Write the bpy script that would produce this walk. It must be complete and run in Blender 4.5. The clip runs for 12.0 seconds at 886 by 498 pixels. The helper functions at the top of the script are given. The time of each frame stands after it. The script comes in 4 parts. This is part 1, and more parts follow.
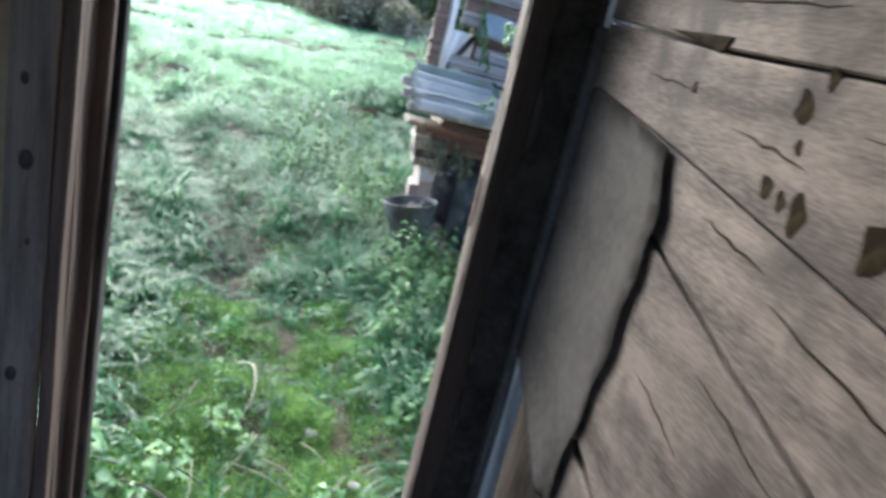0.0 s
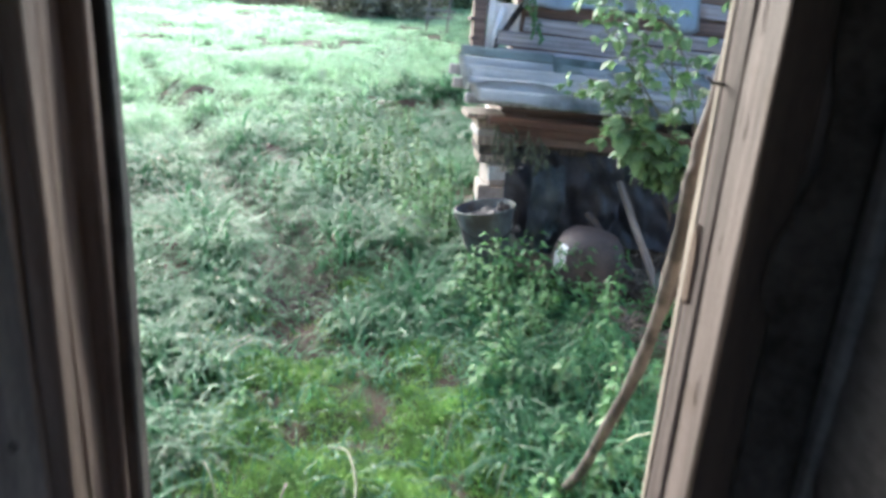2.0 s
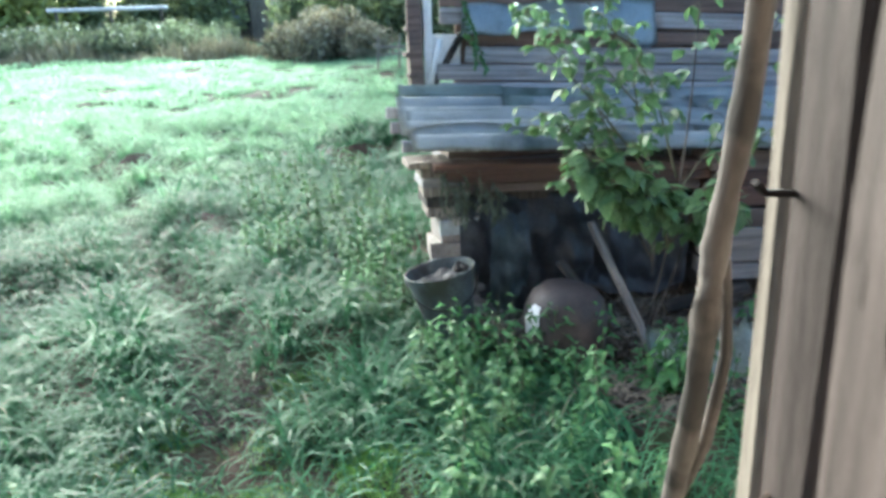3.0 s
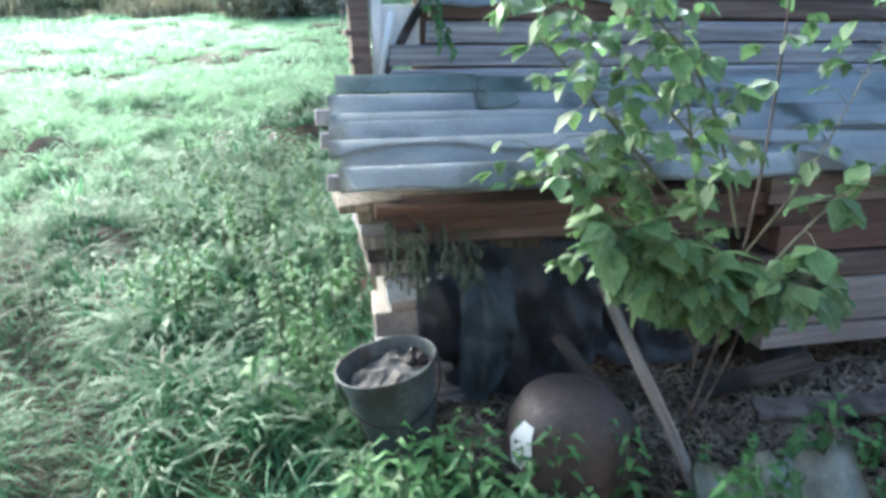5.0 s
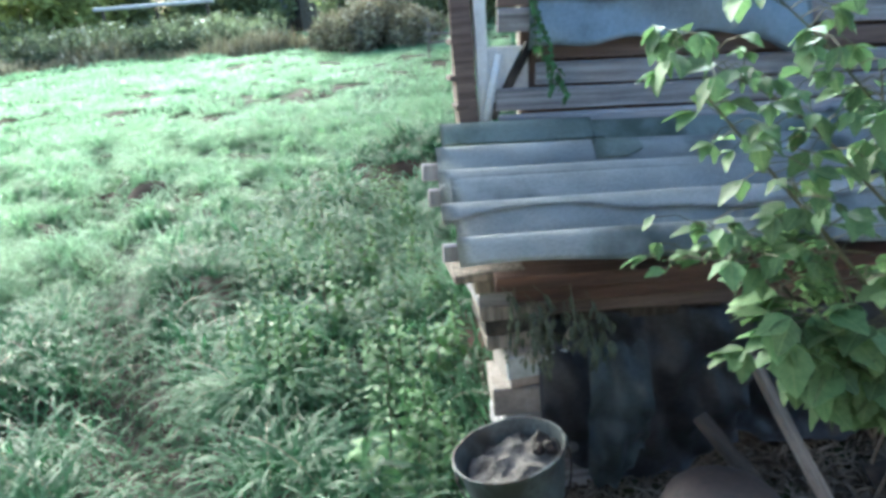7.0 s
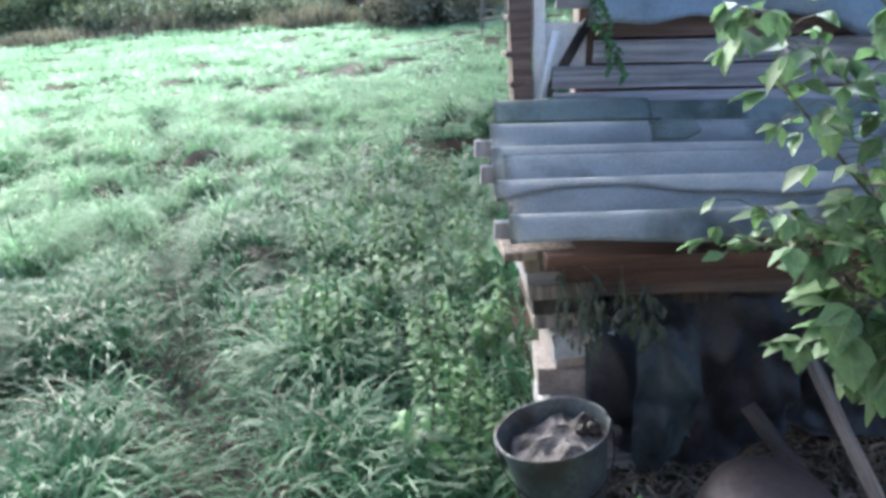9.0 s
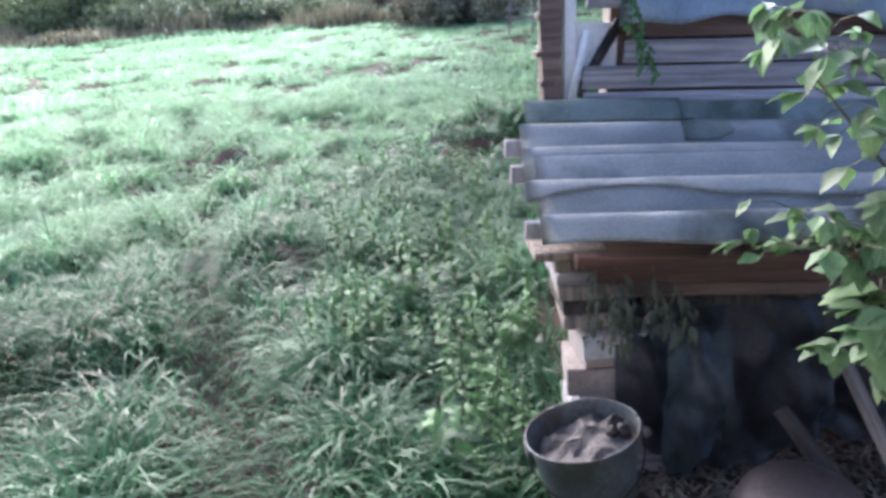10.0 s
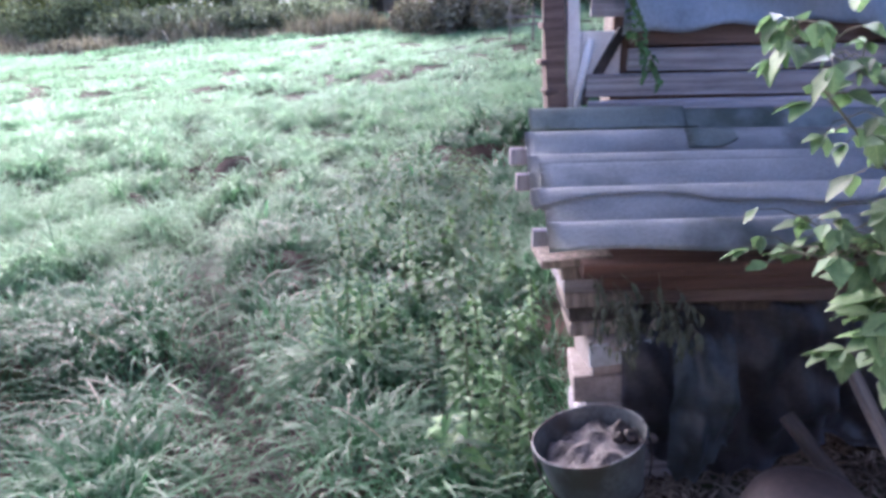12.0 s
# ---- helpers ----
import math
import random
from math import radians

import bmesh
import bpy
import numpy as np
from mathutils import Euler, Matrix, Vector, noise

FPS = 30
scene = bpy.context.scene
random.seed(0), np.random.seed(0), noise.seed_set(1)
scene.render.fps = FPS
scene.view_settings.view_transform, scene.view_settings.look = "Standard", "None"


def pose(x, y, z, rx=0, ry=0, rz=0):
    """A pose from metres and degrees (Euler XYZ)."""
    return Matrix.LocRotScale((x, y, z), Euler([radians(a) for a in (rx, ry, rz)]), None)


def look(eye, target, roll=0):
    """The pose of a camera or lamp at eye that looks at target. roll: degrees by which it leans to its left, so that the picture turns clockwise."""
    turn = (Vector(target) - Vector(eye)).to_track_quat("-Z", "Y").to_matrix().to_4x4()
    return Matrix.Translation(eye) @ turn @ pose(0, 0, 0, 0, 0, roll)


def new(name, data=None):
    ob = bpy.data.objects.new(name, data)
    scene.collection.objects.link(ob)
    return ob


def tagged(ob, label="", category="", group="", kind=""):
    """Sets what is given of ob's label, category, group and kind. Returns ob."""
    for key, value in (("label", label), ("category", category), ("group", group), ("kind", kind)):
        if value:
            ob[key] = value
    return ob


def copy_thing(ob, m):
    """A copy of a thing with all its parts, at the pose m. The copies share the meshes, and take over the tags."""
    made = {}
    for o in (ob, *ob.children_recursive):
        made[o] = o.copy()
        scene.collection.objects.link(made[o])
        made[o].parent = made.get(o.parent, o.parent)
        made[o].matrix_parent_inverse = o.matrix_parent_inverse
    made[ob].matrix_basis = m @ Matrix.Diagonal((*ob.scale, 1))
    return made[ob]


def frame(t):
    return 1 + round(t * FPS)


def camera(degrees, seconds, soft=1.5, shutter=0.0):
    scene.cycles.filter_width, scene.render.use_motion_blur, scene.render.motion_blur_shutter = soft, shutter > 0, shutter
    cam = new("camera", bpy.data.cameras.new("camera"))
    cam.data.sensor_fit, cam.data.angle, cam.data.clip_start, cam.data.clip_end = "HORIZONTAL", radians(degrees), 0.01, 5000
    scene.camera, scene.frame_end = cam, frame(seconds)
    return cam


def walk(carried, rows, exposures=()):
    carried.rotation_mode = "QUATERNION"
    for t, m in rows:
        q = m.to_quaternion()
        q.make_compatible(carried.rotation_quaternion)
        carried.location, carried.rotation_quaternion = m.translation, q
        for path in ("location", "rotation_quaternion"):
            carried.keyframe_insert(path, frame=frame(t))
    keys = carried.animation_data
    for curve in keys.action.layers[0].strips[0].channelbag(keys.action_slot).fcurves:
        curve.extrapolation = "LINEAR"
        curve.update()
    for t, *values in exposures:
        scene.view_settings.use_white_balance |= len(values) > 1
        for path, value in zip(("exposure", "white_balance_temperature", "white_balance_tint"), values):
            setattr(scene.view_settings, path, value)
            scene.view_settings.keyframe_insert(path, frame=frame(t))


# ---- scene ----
cam = camera(60.0, 12.0, 3.4, 0.6)
PATH = [
    (0, (0.175, -0.115, 1.483), (0.563, 1.752, 0.88), 13.3),
    (0.5, (0.198, 0.003, 1.475), (0.355, 1.898, 0.855), 11.0),
    (1, (0.234, 0.123, 1.467), (0.043, 2.015, 0.846), 4.1),
    (1.5, (0.111, 0.314, 1.452), (0.25, 2.198, 0.797), 5.6),
    (2, (0.07, 0.504, 1.447), (0.347, 2.367, 0.774), 4.0),
    (2.5, (0.222, 0.856, 1.495), (0.461, 2.774, 0.986), -0.4),
    (3, (0.288, 1.051, 1.441), (0.617, 2.931, 0.843), -2.0),
    (5, (0.584, 2.16, 1.479), (0.966, 3.991, 0.771), -1.9),
    (5.5, (0.534, 2.251, 1.532), (0.939, 4.09, 0.858), -1.2),
    (6, (0.498, 2.327, 1.579), (0.878, 4.185, 0.945), -2.9),
    (6.5, (0.521, 2.417, 1.547), (0.815, 4.293, 0.92), -3.0),
    (7, (0.529, 2.431, 1.54), (0.699, 4.318, 0.9), -4.9),
    (7.5, (0.537, 2.452, 1.53), (0.669, 4.339, 0.882), -4.9),
    (9.5, (0.501, 2.43, 1.534), (0.515, 4.308, 0.846), -3.9),
    (10, (0.495, 2.429, 1.537), (0.481, 4.309, 0.855), -4.1),
    (10.5, (0.491, 2.425, 1.534), (0.476, 4.305, 0.851), -4.1),
    (11, (0.486, 2.421, 1.54), (0.481, 4.295, 0.843), -4.3),
    (11.5, (0.479, 2.42, 1.543), (0.473, 4.3, 0.859), -4.3),
    (12, (0.475, 2.415, 1.546), (0.462, 4.301, 0.88), -4.2),
]
walk(cam, [(t, look(e, g, r)) for t, e, g, r in PATH],
     exposures=((0.0, 2.86, 5230, 2), (2.0, 2.86, 5380, 1), (3.0, 2.68, 5200, -7), (5.0, 2.88, 5310, -4),
                (7.0, 2.52, 5290, -6), (9.5, 2.4, 5280, 10), (12.0, 2.36, 5280, 29)))

# ---- world and sun: pale overcast morning ----
world = bpy.data.worlds.new("sky")
scene.world = world
world.use_nodes = True
wn = world.node_tree
sky = wn.nodes.new("ShaderNodeTexSky")
sky.sky_type, sky.sun_disc = "NISHITA", False
sky.sun_elevation, sky.sun_rotation, sky.air_density, sky.dust_density = radians(25), radians(-24), 0.6, 6.0
sky.ozone_density = 0.6
wn.nodes["Background"].inputs["Strength"].default_value = 0.125
wn.links.new(sky.outputs["Color"], wn.nodes["Background"].inputs["Color"])
sun = new("sun", bpy.data.lights.new("sun", "SUN"))
sun.data.energy, sun.data.angle, sun.data.color = 5.0, radians(18), (1.0, 0.96, 0.88)
sun.matrix_world = look((7.3, 16.4, 8.4), (0, 0, 0))


# ---- materials ----
def mat(name, base, dark, rough=0.7, scale=6.0, stretch=(1, 1, 1), bump=0.3, fine=60.0, metal=0.0,
        spots=None, spot_scale=3.0, spot_edge=0.6, island=0.0, objvar=0.0, translucent=0.0, spec=0.5):
    """Two-scale mottled surface: broad tone between dark and base, fine grain, optional stains, per-piece variation."""
    m = bpy.data.materials.new(name)
    m.use_nodes = True
    t = m.node_tree
    N, L = t.nodes, t.links
    b = N["Principled BSDF"]
    tc = N.new("ShaderNodeTexCoord")
    mp = N.new("ShaderNodeMapping")
    mp.inputs["Scale"].default_value = stretch
    L.new(tc.outputs["Object"], mp.inputs["Vector"])
    n1 = N.new("ShaderNodeTexNoise")
    n1.inputs["Scale"].default_value, n1.inputs["Detail"].default_value = scale, 6
    n2 = N.new("ShaderNodeTexNoise")
    n2.inputs["Scale"].default_value, n2.inputs["Detail"].default_value = fine, 4
    L.new(mp.outputs["Vector"], n1.inputs["Vector"])
    L.new(mp.outputs["Vector"], n2.inputs["Vector"])
    mixf = N.new("ShaderNodeMath")
    mixf.operation = "MULTIPLY_ADD"
    L.new(n2.outputs["Fac"], mixf.inputs[0])
    mixf.inputs[1].default_value = 0.5
    L.new(n1.outputs["Fac"], mixf.inputs[2])
    ramp = N.new("ShaderNodeValToRGB")
    ramp.color_ramp.elements[0].position, ramp.color_ramp.elements[1].position = 0.57, 0.93
    ramp.color_ramp.elements[0].color, ramp.color_ramp.elements[1].color = (*dark, 1), (*base, 1)
    L.new(mixf.outputs[0], ramp.inputs["Fac"])
    col = ramp.outputs["Color"]
    if spots:
        n3 = N.new("ShaderNodeTexNoise")
        n3.inputs["Scale"].default_value, n3.inputs["Detail"].default_value = spot_scale, 5
        L.new(tc.outputs["Object"], n3.inputs["Vector"])
        r3 = N.new("ShaderNodeValToRGB")
        r3.color_ramp.elements[0].position, r3.color_ramp.elements[1].position = spot_edge - 0.06, spot_edge + 0.06
        L.new(n3.outputs["Fac"], r3.inputs["Fac"])
        mx = N.new("ShaderNodeMix")
        mx.data_type = "RGBA"
        L.new(r3.outputs["Color"], mx.inputs["Factor"])
        L.new(col, mx.inputs["A"])
        mx.inputs["B"].default_value = (*spots, 1)
        col = mx.outputs["Result"]
    if island or objvar:
        src = N.new("ShaderNodeNewGeometry").outputs["Random Per Island"] if island else N.new("ShaderNodeObjectInfo").outputs["Random"]
        mr = N.new("ShaderNodeMapRange")
        k = island or objvar
        mr.inputs["To Min"].default_value, mr.inputs["To Max"].default_value = 1 - k, 1 + k
        L.new(src, mr.inputs["Value"])
        hs = N.new("ShaderNodeHueSaturation")
        L.new(mr.outputs["Result"], hs.inputs["Value"])
        L.new(col, hs.inputs["Color"])
        col = hs.outputs["Color"]
    L.new(col, b.inputs["Base Color"])
    b.inputs["Roughness"].default_value, b.inputs["Metallic"].default_value = rough, metal
    b.inputs["Specular IOR Level"].default_value = spec
    if bump:
        bp = N.new("ShaderNodeBump")
        bp.inputs["Strength"].default_value, bp.inputs["Distance"].default_value = bump, 0.01
        L.new(mixf.outputs[0], bp.inputs["Height"])
        L.new(bp.outputs["Normal"], b.inputs["Normal"])
    if translucent:
        tr = N.new("ShaderNodeBsdfTranslucent")
        L.new(col, tr.inputs["Color"])
        ms = N.new("ShaderNodeMixShader")
        ms.inputs["Fac"].default_value = translucent
        L.new(b.outputs["BSDF"], ms.inputs[1])
        L.new(tr.outputs["BSDF"], ms.inputs[2])
        L.new(ms.outputs["Shader"], N["Material Output"].inputs["Surface"])
    return m


M_soil = mat("soil", (0.085, 0.06, 0.045), (0.042, 0.034, 0.025), 0.95, 2.5, bump=0.8, spots=(0.035, 0.045, 0.018), spot_scale=3.3, spot_edge=0.52, spec=0.1)
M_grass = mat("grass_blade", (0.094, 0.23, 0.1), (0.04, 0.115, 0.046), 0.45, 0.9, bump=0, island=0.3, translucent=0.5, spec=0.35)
# far field grass: the sun's glare is put into this lighter colour
M_sunlit_grass = mat("field_grass", (0.33, 0.5, 0.29), (0.19, 0.34, 0.16), 0.55, 0.5, bump=0, island=0.3, translucent=0.55)
M_grass_dry = mat("dry_grass", (0.24, 0.26, 0.15), (0.12, 0.13, 0.07), 0.6, 1.5, bump=0, island=0.3, translucent=0.2)
M_thatch = mat("thatch", (0.062, 0.046, 0.032), (0.024, 0.02, 0.014), 0.85, 3, bump=0, island=0.5, translucent=0.1)
M_litter = mat("dead_leaf", (0.24, 0.195, 0.15), (0.08, 0.062, 0.047), 0.85, 3, bump=0, island=0.5, spec=0.15)
M_moss = mat("moss", (0.2, 0.35, 0.065), (0.085, 0.17, 0.032), 0.85, 8, bump=0.5, island=0.3, translucent=0.25)
M_weed = mat("weed_leaf", (0.12, 0.25, 0.075), (0.06, 0.135, 0.038), 0.6, 20, bump=0.15, objvar=0.3, translucent=0.25)
M_leaf = mat("shrub_leaf", (0.165, 0.26, 0.11), (0.085, 0.155, 0.06), 0.52, 14, bump=0.2, objvar=0.4, translucent=0.42)
M_stem = mat("green_stem", (0.15, 0.14, 0.085), (0.07, 0.07, 0.04), 0.7, 20, (1, 1, 0.2))
M_bark = mat("bark", (0.15, 0.122, 0.104), (0.06, 0.046, 0.038), 0.9, 14, (1, 1, 0.3), bump=0.6, spots=(0.045, 0.036, 0.03), spot_scale=11, spot_edge=0.53)
M_rotten = mat("rotten_wood", (0.11, 0.087, 0.072), (0.035, 0.028, 0.024), 0.9, 7, (3, 3, 0.8), bump=0.7, spots=(0.04, 0.033, 0.028), spot_scale=9, spot_edge=0.55)
M_grey_wood = mat("weathered_wood", (0.34, 0.285, 0.235), (0.12, 0.097, 0.08), 0.8, 4, (14, 14, 0.7), bump=0.35, spots=(0.08, 0.065, 0.05), spot_scale=6, spot_edge=0.7, spec=0.2)
M_knotty = mat("knotty_board", (0.28, 0.22, 0.18), (0.13, 0.103, 0.085), 0.8, 4, (14, 14, 0.7), bump=0.35, spots=(0.06, 0.046, 0.038), spot_scale=8, spot_edge=0.68, spec=0.15)
M_jamb = mat("sawn_jamb", (0.125, 0.097, 0.088), (0.05, 0.038, 0.034), 0.75, 4, (14, 14, 0.7), bump=0.3, spots=(0.075, 0.055, 0.045), spot_scale=9, spot_edge=0.66, spec=0.2)
M_brown_face = mat("brown_face", (0.07, 0.048, 0.037), (0.034, 0.024, 0.019), 0.6, 3, (8, 8, 0.7), bump=0.2, spec=0.15)
M_felt = mat("gap_black_felt", (0.065, 0.054, 0.047), (0.026, 0.022, 0.019), 0.9, 12, bump=0.8, spec=0.05)
M_red_wood = mat("reddish_wood", (0.165, 0.112, 0.086), (0.075, 0.05, 0.038), 0.75, 4, (14, 14, 0.7), bump=0.35, spec=0.2)
M_dark_wood = mat("tarred_wood", (0.1, 0.079, 0.065), (0.036, 0.03, 0.026), 0.75, 5, (10, 10, 1), bump=0.4, spots=(0.022, 0.02, 0.018), spot_scale=3, spot_edge=0.55, spec=0.15)
M_plank = mat("stained_plank", (0.185, 0.15, 0.134), (0.052, 0.042, 0.038), 0.8, 3.2, (6, 0.9, 6), bump=0.25, fine=48, spots=(0.06, 0.05, 0.046), spot_scale=5.5, spot_edge=0.56, objvar=0.18, spec=0.15)
M_fibre = mat("hardboard", (0.15, 0.136, 0.131), (0.074, 0.067, 0.065), 0.7, 4, bump=0.15, spots=(0.09, 0.078, 0.07), spot_scale=5, spot_edge=0.66, spec=0.15)
M_panel = mat("dark_panel", (0.41, 0.285, 0.17), (0.27, 0.19, 0.115), 0.7, 1.6, bump=0.1, spec=0.2)
M_herb = mat("dull_herb", (0.16, 0.18, 0.12), (0.08, 0.092, 0.062), 0.7, 10, bump=0, objvar=0.3, translucent=0.2)
M_hole = mat("mossy_hole", (0.03, 0.023, 0.012), (0.012, 0.009, 0.006), 0.9, 25, bump=0.4, spec=0.03)
M_siding = mat("grey_siding", (0.44, 0.41, 0.405), (0.17, 0.155, 0.155), 0.8, 3, (0.7, 14, 14), bump=0.35, objvar=0.2, spots=(0.17, 0.12, 0.09), spot_scale=2.5, spot_edge=0.66)
M_brown_board = mat("brown_board", (0.17, 0.115, 0.09), (0.07, 0.045, 0.035), 0.8, 3, (0.7, 14, 14), bump=0.35, objvar=0.2)
M_rust_board = mat("rust_red_board", (0.13, 0.068, 0.047), (0.055, 0.029, 0.022), 0.8, 3, (0.7, 14, 14), bump=0.35, objvar=0.25, spots=(0.07, 0.045, 0.036), spot_scale=2.2, spot_edge=0.6)
M_cream_board = mat("cream_board", (0.28, 0.235, 0.205), (0.14, 0.11, 0.095), 0.75, 3, (0.7, 14, 14), bump=0.3, objvar=0.15, spots=(0.18, 0.13, 0.1), spot_scale=3, spot_edge=0.68)
M_block = mat("pale_block", (0.42, 0.365, 0.325), (0.21, 0.17, 0.145), 0.8, 6, bump=0.3, objvar=0.2)
M_pale_strip = mat("blue_white_strip", (0.5, 0.53, 0.56), (0.3, 0.3, 0.31), 0.6, 9, bump=0.3, spots=(0.33, 0.27, 0.22), spot_scale=14, spot_edge=0.55)
M_slate = mat("asbestos_sheet", (0.52, 0.54, 0.535), (0.29, 0.305, 0.3), 0.4, 3, (1, 2, 2), bump=0.25, fine=90, spots=(0.1, 0.115, 0.1), spot_scale=2.5, spot_edge=0.62)
M_slate_green = mat("mossy_asbestos_sheet", (0.37, 0.42, 0.39), (0.2, 0.235, 0.21), 0.5, 3, (1, 2, 2), bump=0.25, fine=90, spots=(0.1, 0.125, 0.095), spot_scale=3.5, spot_edge=0.58)
M_zinc = mat("zinc_sheet", (0.46, 0.53, 0.57), (0.3, 0.35, 0.385), 0.5, 4, bump=0.15, metal=0.35, spots=(0.2, 0.22, 0.22), spot_scale=3, spot_edge=0.63)
M_film = mat("black_film", (0.085, 0.085, 0.094), (0.036, 0.036, 0.042), 0.4, 3, bump=0.1)
M_film_sheen = mat("grey_film_sheen", (0.1, 0.125, 0.14), (0.05, 0.06, 0.07), 0.35, 3, bump=0.1)
M_bucket = mat("enamel_bucket", (0.12, 0.14, 0.14), (0.045, 0.05, 0.05), 0.5, 5, bump=0.25, spots=(0.04, 0.036, 0.033), spot_scale=7, spot_edge=0.58)
M_bucket_rim = mat("worn_rim", (0.2, 0.21, 0.205), (0.045, 0.045, 0.043), 0.5, 20, bump=0.3, spots=(0.06, 0.045, 0.036), spot_scale=14, spot_edge=0.5)
M_ash = mat("ash", (0.19, 0.168, 0.152), (0.045, 0.038, 0.034), 0.95, 18, bump=0.9, fine=120)
M_pot = mat("rusty_enamel", (0.085, 0.06, 0.05), (0.038, 0.027, 0.023), 0.6, 5, bump=0.25, spots=(0.2, 0.17, 0.15), spot_scale=6, spot_edge=0.66)
M_lichen = mat("lichen_sheet", (0.46, 0.5, 0.46), (0.27, 0.3, 0.27), 0.85, 9, bump=0.4)
M_iron = mat("rusty_iron", (0.06, 0.045, 0.04), (0.02, 0.018, 0.016), 0.7, 20, metal=0.5)
M_stone = mat("stone", (0.36, 0.34, 0.31), (0.2, 0.185, 0.165), 0.85, 12, bump=0.5)
M_hedge = mat("hedge_leaf", (0.3, 0.34, 0.16), (0.14, 0.17, 0.08), 0.6, 0.6, bump=0, island=0.5, translucent=0.4)
M_hedge_dark = mat("dark_hedge_leaf", (0.19, 0.225, 0.12), (0.085, 0.1, 0.055), 0.6, 0.6, bump=0, island=0.5, translucent=0.3)
M_hedge_y = mat("yellow_leaf", (0.46, 0.48, 0.15), (0.28, 0.31, 0.09), 0.6, 0.6, bump=0, island=0.4, translucent=0.3)
M_hedge_d = mat("dry_scrub", (0.33, 0.29, 0.18), (0.17, 0.15, 0.095), 0.8, 0.8, bump=0, island=0.5, translucent=0.1)
M_barn = mat("grey_barn", (0.36, 0.38, 0.4), (0.21, 0.22, 0.24), 0.85, 1.5, (6, 6, 0.4), bump=0.2)
M_white = mat("plain_white", (0.75, 0.74, 0.72), (0.55, 0.53, 0.5), 0.6, 3, bump=0.1)



def add_veins(m):
    """Pale midrib and side veins, in the leaf's own coordinates."""
    t = m.node_tree
    N, L = t.nodes, t.links
    b = N["Principled BSDF"]
    src = b.inputs["Base Color"].links[0].from_socket
    xyz = N.new("ShaderNodeSeparateXYZ")
    L.new(N["Texture Coordinate"].outputs["Object"], xyz.inputs[0])
    ax = N.new("ShaderNodeMath")
    ax.operation = "ABSOLUTE"
    L.new(xyz.outputs["X"], ax.inputs[0])
    rib = N.new("ShaderNodeMapRange")
    rib.inputs["From Min"].default_value, rib.inputs["From Max"].default_value = 0.0022, 0.0008
    L.new(ax.outputs[0], rib.inputs["Value"])
    diag = N.new("ShaderNodeMath")
    diag.operation = "MULTIPLY_ADD"
    L.new(ax.outputs[0], diag.inputs[0])
    diag.inputs[1].default_value = -0.9
    L.new(xyz.outputs["Y"], diag.inputs[2])
    wv = N.new("ShaderNodeMath")
    wv.operation = "PINGPONG"
    L.new(diag.outputs[0], wv.inputs[0])
    wv.inputs[1].default_value = 0.0065
    side = N.new("ShaderNodeMapRange")
    side.inputs["From Min"].default_value, side.inputs["From Max"].default_value, side.inputs["To Max"].default_value = 0.0014, 0.0003, 0.6
    L.new(wv.outputs[0], side.inputs["Value"])
    mx = N.new("ShaderNodeMath")
    mx.operation = "MAXIMUM"
    L.new(rib.outputs["Result"], mx.inputs[0])
    L.new(side.outputs["Result"], mx.inputs[1])
    cm = N.new("ShaderNodeMix")
    cm.data_type = "RGBA"
    sc = N.new("ShaderNodeMath")
    sc.operation = "MULTIPLY"
    sc.inputs[1].default_value = 0.55
    L.new(mx.outputs[0], sc.inputs[0])
    L.new(sc.outputs[0], cm.inputs["Factor"])
    L.new(src, cm.inputs["A"])
    cm.inputs["B"].default_value = (0.3, 0.38, 0.16, 1)
    L.new(cm.outputs["Result"], b.inputs["Base Color"])


add_veins(M_leaf)

# ---- mesh helpers ----
def finish(bm, name, material, smooth=False):
    me = bpy.data.meshes.new(name)
    bm.normal_update()
    bm.to_mesh(me)
    bm.free()
    me.materials.append(material)
    if smooth:
        me.shade_smooth()
    return me


def part(name, bm, material, parent=None, label="", smooth=False, m=None):
    ob = new(name, finish(bm, name, material, smooth))
    if parent is not None:
        ob.parent = parent
    if m is not None:
        ob.matrix_basis = m
    return tagged(ob, label=label)


def thing(name, label, category, place=None, group="", kind=""):
    ob = new(name)
    ob.matrix_basis = place or Matrix()
    return tagged(ob, label, category, group, kind)


def box(bm, size, m=None, bevel=0.004, wear=0.0, cuts=0):
    """A board: a bevelled box, its edges a little uneven."""
    r = bmesh.ops.create_cube(bm, size=1.0)
    vs = r["verts"]
    bmesh.ops.scale(bm, vec=size, verts=vs)
    if cuts:
        ax = max(range(3), key=lambda i: size[i])
        es = [e for v in vs for e in v.link_edges if abs((e.verts[0].co - e.verts[1].co)[ax]) > size[ax] * 0.9]
        rr = bmesh.ops.subdivide_edges(bm, edges=list(set(es)), cuts=cuts)
        vs = list({v for v in bm.verts if v.is_valid and any(f in v.link_faces for f in v.link_faces)} & set(vs) | {g for g in rr["geom_inner"] if isinstance(g, bmesh.types.BMVert)})
    if wear:
        for v in vs:
            v.co += Vector([random.uniform(-wear, wear) for _ in range(3)])
    if bevel:
        es = list({e for v in vs for e in v.link_edges if len(e.link_faces) == 2 and e.calc_face_angle(0) > 0.8})
        rb = bmesh.ops.bevel(bm, geom=es, offset=bevel, segments=1, affect="EDGES")
        vs = list({v for v in vs if v.is_valid} | set(rb["verts"]))
    if m is not None:
        bmesh.ops.transform(bm, matrix=m, verts=[v for v in vs if v.is_valid])
    return bm


